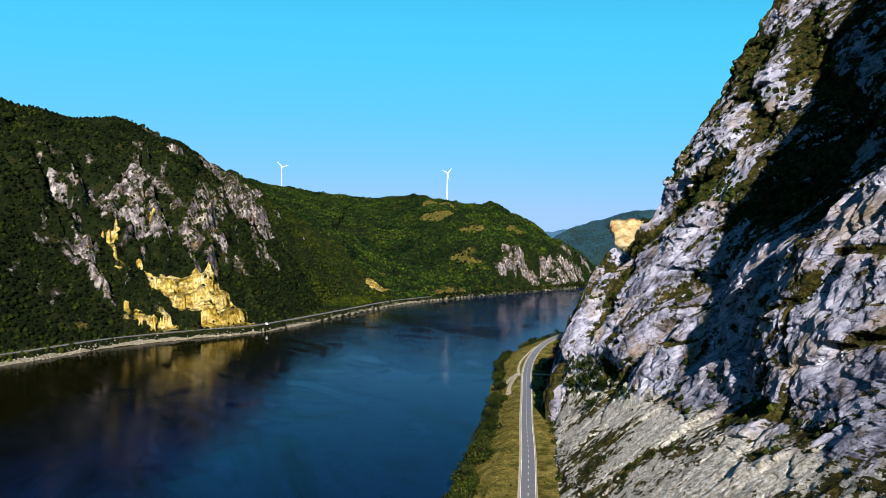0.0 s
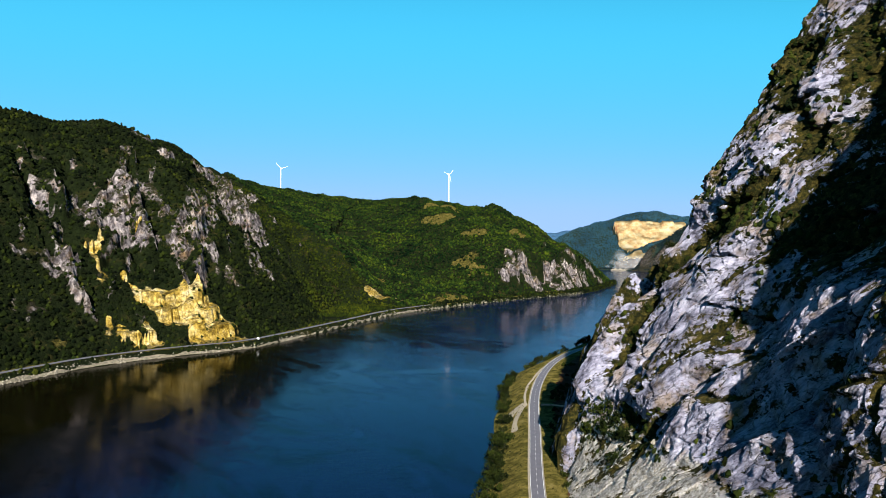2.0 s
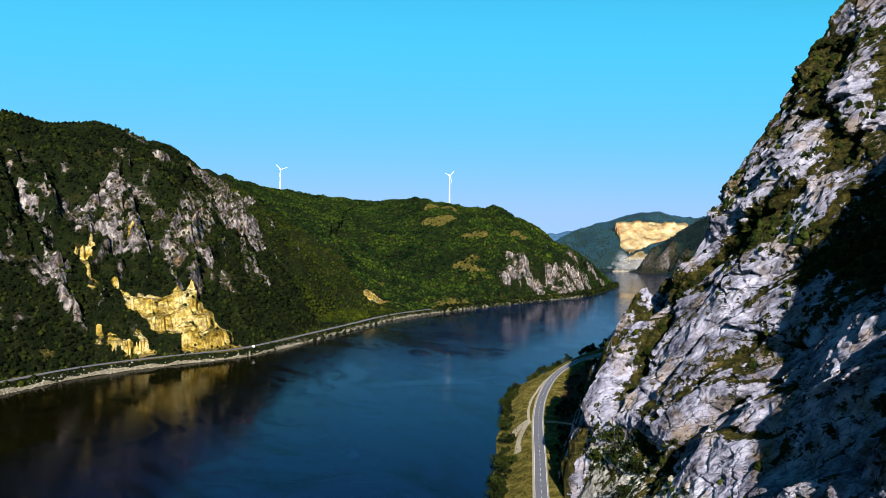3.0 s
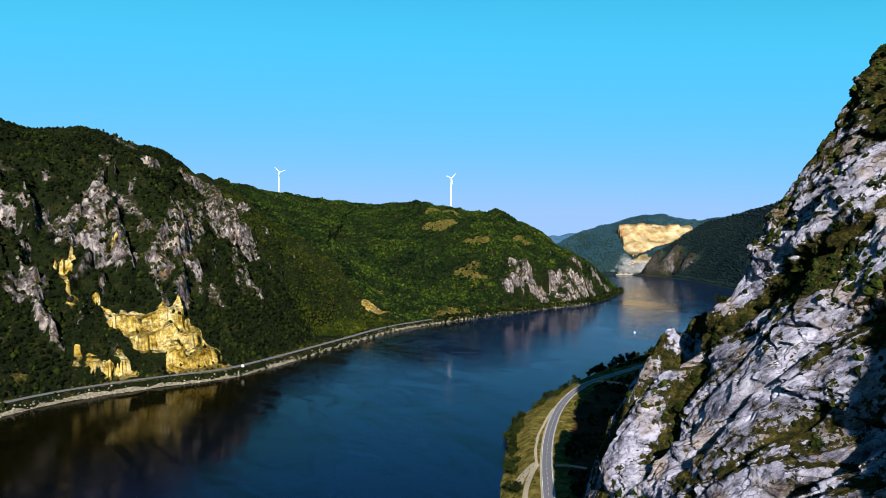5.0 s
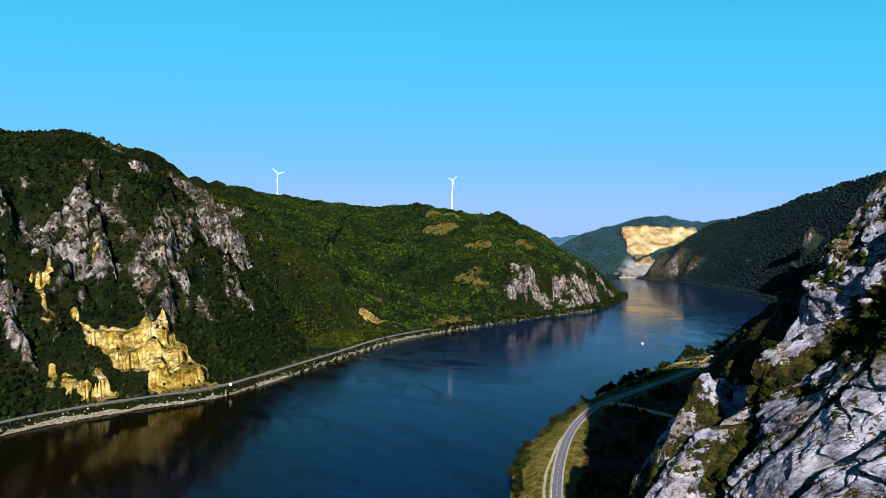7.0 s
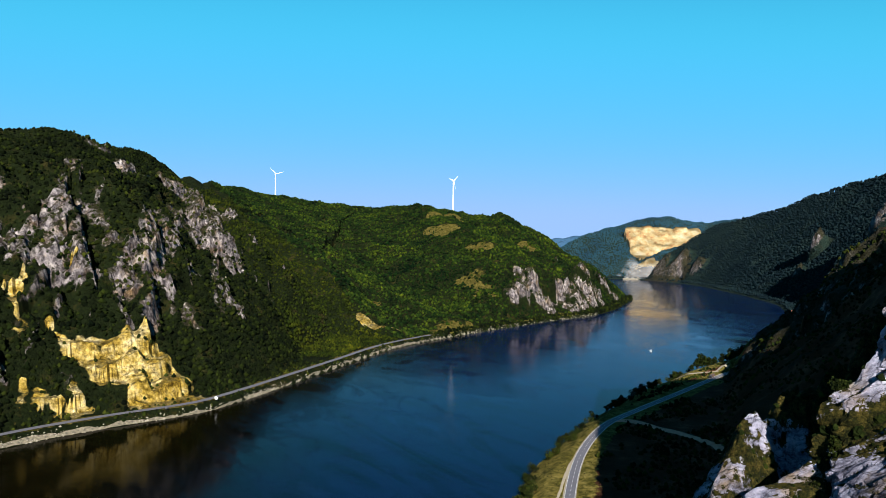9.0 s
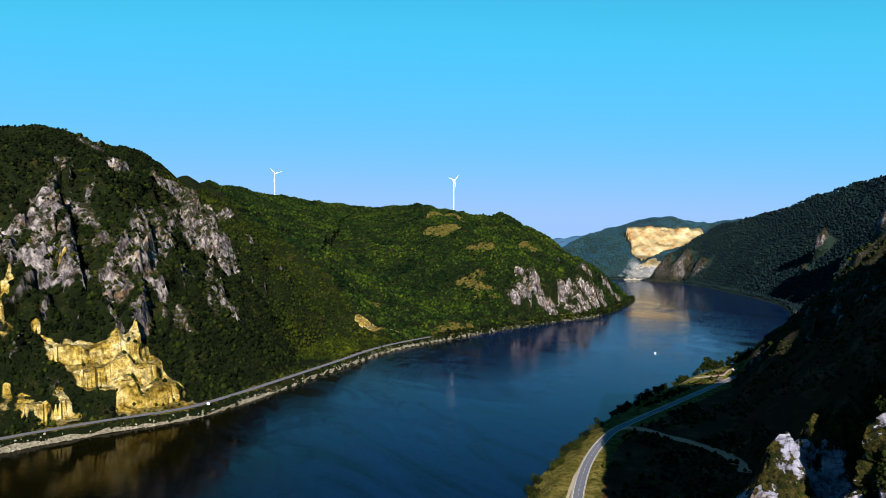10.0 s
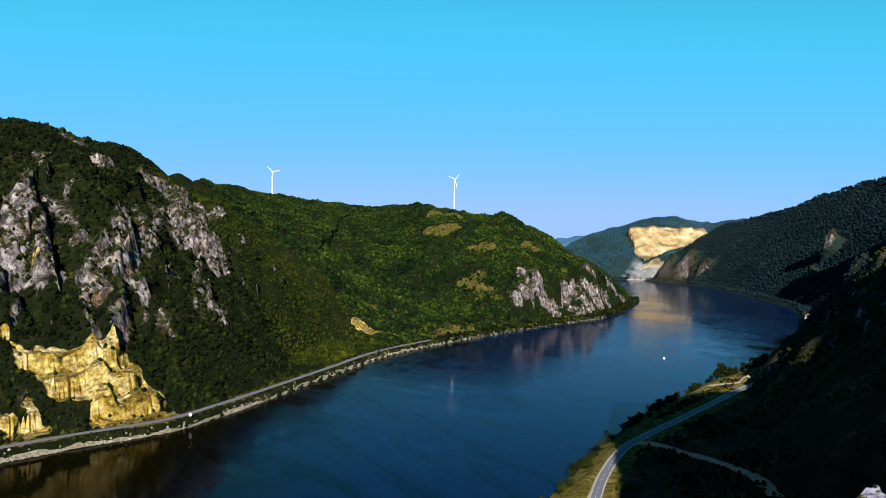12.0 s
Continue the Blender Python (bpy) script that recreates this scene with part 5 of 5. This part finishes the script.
# ---------------------------------------------------------------- road markings, tracks
def dashes(line, z):
    """White centre dashes as separate strips of the road."""
    p = np.array([q[:2] for q in line])
    step = np.linalg.norm(np.diff(p, axis=0), axis=1)
    s = np.concatenate([[0], np.cumsum(step)])
    at, made = s[-1] * 0.02, 0
    while at + 3 < s[-1]:
        a, b = (np.array([np.interp(at + q, s, p[:, 0]), np.interp(at + q, s, p[:, 1])]) for q in (0, 3.0))
        if 150 < a[1] < 1000:
            t = (b - a) / np.linalg.norm(b - a)
            nrm = np.array([-t[1], t[0]]) * 0.09
            v = [(*(a - nrm), z), (*(b - nrm), z), (*(b + nrm), z), (*(a + nrm), z)]
            mesh_object("centre_dash", v, [(0, 1, 2, 3)], PAINT, road)
            made += 1
        at += 7.5


dashes(fine_road, ROAD_Z + 0.012)
for side in (-2.8, 2.8):
    strip("edge_line", [q for q in fine_road if 100 < q[1] < 1010], side - 0.09, side + 0.09, ROAD_Z + 0.01, PAINT, road)


def track(name, points, half, label, mat=None):
    line = spline(points, 2.0)
    p, t, nrm = ribbon(line, 0, 0)
    rows = []
    for k in (-1, -0.33, 0.33, 1):
        w = half * k * (1 + 0.25 * vnoise(np.arange(len(p)) / 4.0, np.full(len(p), k * 9.0), seed=6))
        q = p + nrm * w[:, None]
        z = np.maximum(right_height(q[:, 0], q[:, 1])[0], 0) + 0.14
        rows.append(np.column_stack([q, z]))
    v = np.stack(rows, 1).reshape(-1, 3)
    ob = mesh_object(name, v, grid_faces(len(p), 4), mat or GRAVEL, None, True)
    return tagged(ob, label, "dirt track", kind="structure")


track("dirt_track_loop", [(139, 708), (155, 706), (169, 690), (182, 673), (193, 655), (198, 634), (196, 610)], 4.6, "brown dirt track looping over the flat ground", SOIL)
track("dirt_track_bank", [(57, 473), (53, 462), (47, 440), (44, 420)], 1.6, "rough dirt track leaving the road towards the river")
track("dirt_track_verge", [(57, 473), (60, 500), (66, 530), (75, 562), (86, 598), (98, 625)], 0.8, "worn wheel track on the grassy verge")
track("dirt_track_spit", [(243, 880), (255, 897), (268, 909), (284, 916), (305, 926), (325, 936), (338, 945)], 2.4, "pale dirt track on the grassy spit")
track("dirt_track_exit", [(67, 471), (76, 470), (84, 466)], 2.0, "short dirt exit beside the road", SOIL)
track("dirt_track_slope", [(57, 474), (52, 470), (46, 458), (43, 448)], 2.6, "pale eroded earth slope above the water")
track("dirt_layby", [(352, 962), (362, 966), (376, 976)], 4.0, "gravel lay-by beside the road")


# ---------------------------------------------------------------- boat, cars, posts
def boat(x, y, turn):
    root = new("motorboat")
    root.matrix_world = pose(x, y, 0, 0, 0, turn)
    tagged(root, "small white motorboat moored on the river", "boat")
    bm = bmesh.new()
    last = None
    for s, w, k in ((-4.2, 1.35, -0.2), (-2, 1.5, -0.35), (1, 1.4, -0.4), (3, 0.9, -0.3), (4.6, 0.08, 0.2)):
        ring = [bm.verts.new(c) for c in ((-w, s, 0.95 + 0.04 * s), (-w * 0.75, s, 0.1), (0, s, k), (w * 0.75, s, 0.1), (w, s, 0.95 + 0.04 * s))]
        if last:
            for i in range(4):
                bm.faces.new((last[i], last[i + 1], ring[i + 1], ring[i]))
            bm.faces.new((last[4], last[0], ring[0], ring[4]))
        else:
            bm.faces.new(ring)
        last = ring
    part("hull", bm, WHITE, root)
    for name, size, at, mat in (("cabin", (2.0, 3.2, 1.3), (0, 0.2, 1.55), WHITE), ("windscreen", (1.8, 0.12, 0.7), (0, 1.86, 1.75), DARK), ("roof", (2.2, 3.6, 0.12), (0, 0.2, 2.26), WHITE)):
        bm = bmesh.new()
        bmesh.ops.create_cube(bm, size=1, matrix=Matrix.Translation(at) @ Matrix.Diagonal((*size, 1)))
        bmesh.ops.bevel(bm, geom=bm.edges[:], offset=0.05, segments=2, affect="EDGES")
        part(name, bm, mat, root)


boat(300, 1128, 160)


def car(x, y, z, turn, paint, label, long=4.3, tall=1.45, wide=1.75):
    root = new("car")
    root.matrix_world = pose(x, y, z, 0, 0, turn)
    tagged(root, label, "car")
    van = tall > 1.8
    outline = [(-0.5, 0.22), (-0.49, 0.55), (-0.45, 0.62 if not van else 0.98), (-0.3, 0.97), (0.08 if not van else 0.28, 0.98), (0.25 if not van else 0.4, 0.62), (0.46, 0.52), (0.5, 0.4), (0.5, 0.22)]
    bm = bmesh.new()
    left_row, right_row = ([bm.verts.new((sx * wide / 2 * 0.98 * (0.86 if h > 0.6 else 1), a * long, h * tall)) for a, h in outline] for sx in (-1, 1))
    n = len(outline)
    for i in range(n):
        bm.faces.new((left_row[i], left_row[(i + 1) % n], right_row[(i + 1) % n], right_row[i]))
    bm.faces.new(left_row[::-1])
    bm.faces.new(right_row)
    bmesh.ops.recalc_face_normals(bm, faces=bm.faces[:])
    bmesh.ops.bevel(bm, geom=bm.edges[:], offset=0.04, segments=2, affect="EDGES")
    part("body", bm, paint, root)
    for sx in (-1, 1):
        bm = bmesh.new()
        bmesh.ops.create_cube(bm, size=1, matrix=Matrix.Translation((sx * wide * 0.44, -0.1 * long, 0.78 * tall)) @ Matrix.Diagonal((0.04, long * 0.42, 0.2 * tall, 1)))
        part("side_window", bm, DARK, root)
        for a in (-0.31, 0.31):
            bm = bmesh.new()
            tube(bm, [(0, 0, -0.1, 0.3), (0, 0, -0.09, 0.33), (0, 0, 0.09, 0.33), (0, 0, 0.1, 0.3)], 14)
            bmesh.ops.transform(bm, matrix=Matrix.Translation((sx * wide * 0.45, a * long, 0.33)) @ pose(0, 0, 0, 0, 90, 0), verts=bm.verts[:])
            wheel = part("wheel", bm, DARK, root)
            bm = bmesh.new()
            tube(bm, [(0, 0, -0.12, 0.2), (0, 0, 0.12, 0.2)], 14)
            bmesh.ops.transform(bm, matrix=Matrix.Translation((sx * wide * 0.45, a * long, 0.33)) @ pose(0, 0, 0, 0, 90, 0), verts=bm.verts[:])
            part("rim", bm, WHITE, wheel)
    return root


car(-232, 733, 7.2, 35, plain("dark_car_paint", (0.02, 0.02, 0.025), 0.3, 0.05), "dark parked car on the gravel beside the road")
car(-203, 770, 7.2, 28, WHITE, "white van parked beside the riverside road", 5.4, 2.3, 2.0)


def truck(x, y, z, turn):
    root = new("truck")
    root.matrix_world = pose(x, y, z, 0, 0, turn)
    tagged(root, "dark lorry with a long box body parked on the verge", "truck")
    for name, size, at, mat in (("cab", (2.4, 2.2, 2.5), (0, 4.6, 1.85), DARK), ("box_body", (2.5, 8.2, 2.7), (0, -0.8, 2.25), RUST), ("chassis", (1.0, 10.6, 0.35), (0, 0.2, 0.8), DARK), ("windscreen", (2.1, 0.08, 0.9), (0, 5.73, 2.4), DARK)):
        bm = bmesh.new()
        bmesh.ops.create_cube(bm, size=1, matrix=Matrix.Translation(at) @ Matrix.Diagonal((*size, 1)))
        bmesh.ops.bevel(bm, geom=bm.edges[:], offset=0.03, segments=2, affect="EDGES")
        part(name, bm, mat, root)
    for sx in (-1, 1):
        for a in (4.5, -1.8, -3.2):
            bm = bmesh.new()
            tube(bm, [(0, 0, -0.15, 0.46), (0, 0, -0.13, 0.5), (0, 0, 0.13, 0.5), (0, 0, 0.15, 0.46)], 14)
            bmesh.ops.transform(bm, matrix=Matrix.Translation((sx * 1.05, a, 0.5)) @ pose(0, 0, 0, 0, 90, 0), verts=bm.verts[:])
            part("wheel", bm, DARK, root)


truck(295, 894, ROAD_Z - 0.02, 138)


def marker_post(x, y, height):
    root = new("marker_post")
    root.matrix_world = pose(x, y, right_ground(x, y))
    tagged(root, "slim dark marker post on the river bank", "post", "posts on the bank")
    bm = bmesh.new()
    tube(bm, [(0, 0, -0.5, 0.16), (0, 0, height, 0.1)], 8)
    part("pole", bm, DARK, root)
    bm = bmesh.new()
    bmesh.ops.create_cube(bm, size=1, matrix=Matrix.Translation((0, -0.14, height - 0.6)) @ Matrix.Diagonal((1.0, 0.06, 1.1, 1)))
    part("board", bm, RED, root)


marker_post(182, 798, 9)
marker_post(206, 829, 9)


# ---------------------------------------------------------------- quarry landing and far houses
def block(name, size, at, mat, parent, bevel=0.15):
    bm = bmesh.new()
    bmesh.ops.create_cube(bm, size=1, matrix=Matrix.Translation(at) @ Matrix.Diagonal((*size, 1)))
    if bevel:
        bmesh.ops.bevel(bm, geom=bm.edges[:], offset=bevel, segments=1, affect="EDGES")
    return part(name, bm, mat, parent)


plant = new("loading_plant")
plant.matrix_world = pose(1035, 3395, 4)
tagged(plant, "white concrete loading plant of the riverside quarry", "plant building")
block("tower_block", (22, 14, 46), (12, 20, 40), WHITE, plant)
block("roof_block", (34, 16, 8), (14, 20, 64), WHITE, plant)
block("conveyor", (7, 60, 6), (4, -4, 30), WHITE, plant)
block("foot_block", (16, 18, 26), (0, -8, 13), WHITE, plant)
quay = new("quay")
quay.matrix_world = pose(935, 3338, 0)
tagged(quay, "pale concrete quay at the foot of the quarry", "quay")
block("deck", (230, 16, 5), (20, 0, 3), PALE_ROCK, quay)
for i in range(6):
    block("gravel_heap", (14, 10, 5 + i % 3), (-70 + 27 * i, 8, 7), PALE_ROCK, quay, 2.2)


def dust():
    rng = np.random.default_rng(55)
    at = np.stack([rng.normal(965, 45, 90), rng.normal(3385, 22, 90), np.abs(rng.normal(0, 26, 90))], -1)
    ob = scatter("quarry_dust", at, rng.uniform(25, 70, 90), DUST, 56, 0.6, 6, 14)
    ob.data.polygons.foreach_set("use_smooth", np.ones(len(ob.data.polygons), bool))
    ob.visible_shadow = False
    tagged(ob, "pale dust drifting at the foot of the quarry", "dust", kind="stuff")


dust()


def cottage(x, y, turn):
    root = new("cottage")
    z = float(right_height(np.array([x]), np.array([y]))[0][0])
    root.matrix_world = pose(x, y, z, 0, 0, turn)
    tagged(root, "small white cottage with an orange tile roof by the shore", "house", "cottages by the shore")
    block("wall", (9, 7, 5), (0, 0, 2), WHITE, root, 0.05)
    bm = bmesh.new()
    v = [bm.verts.new(c) for c in ((-5, -4.2, 4.4), (5, -4.2, 4.4), (5, 4.2, 4.4), (-5, 4.2, 4.4), (-5, 0, 7.4), (5, 0, 7.4))]
    for f in ((0, 1, 5, 4), (2, 3, 4, 5), (0, 4, 3), (1, 2, 5), (3, 2, 1, 0)):
        bm.faces.new([v[i] for i in f])
    part("roof", bm, RED, root)
    for sx in (-2.4, 2.4):
        block("window", (1.2, 0.1, 1.3), (sx, -3.55, 2.6), DARK, root, 0)


cottage(770, 1640, 30)
cottage(752, 1612, 60)
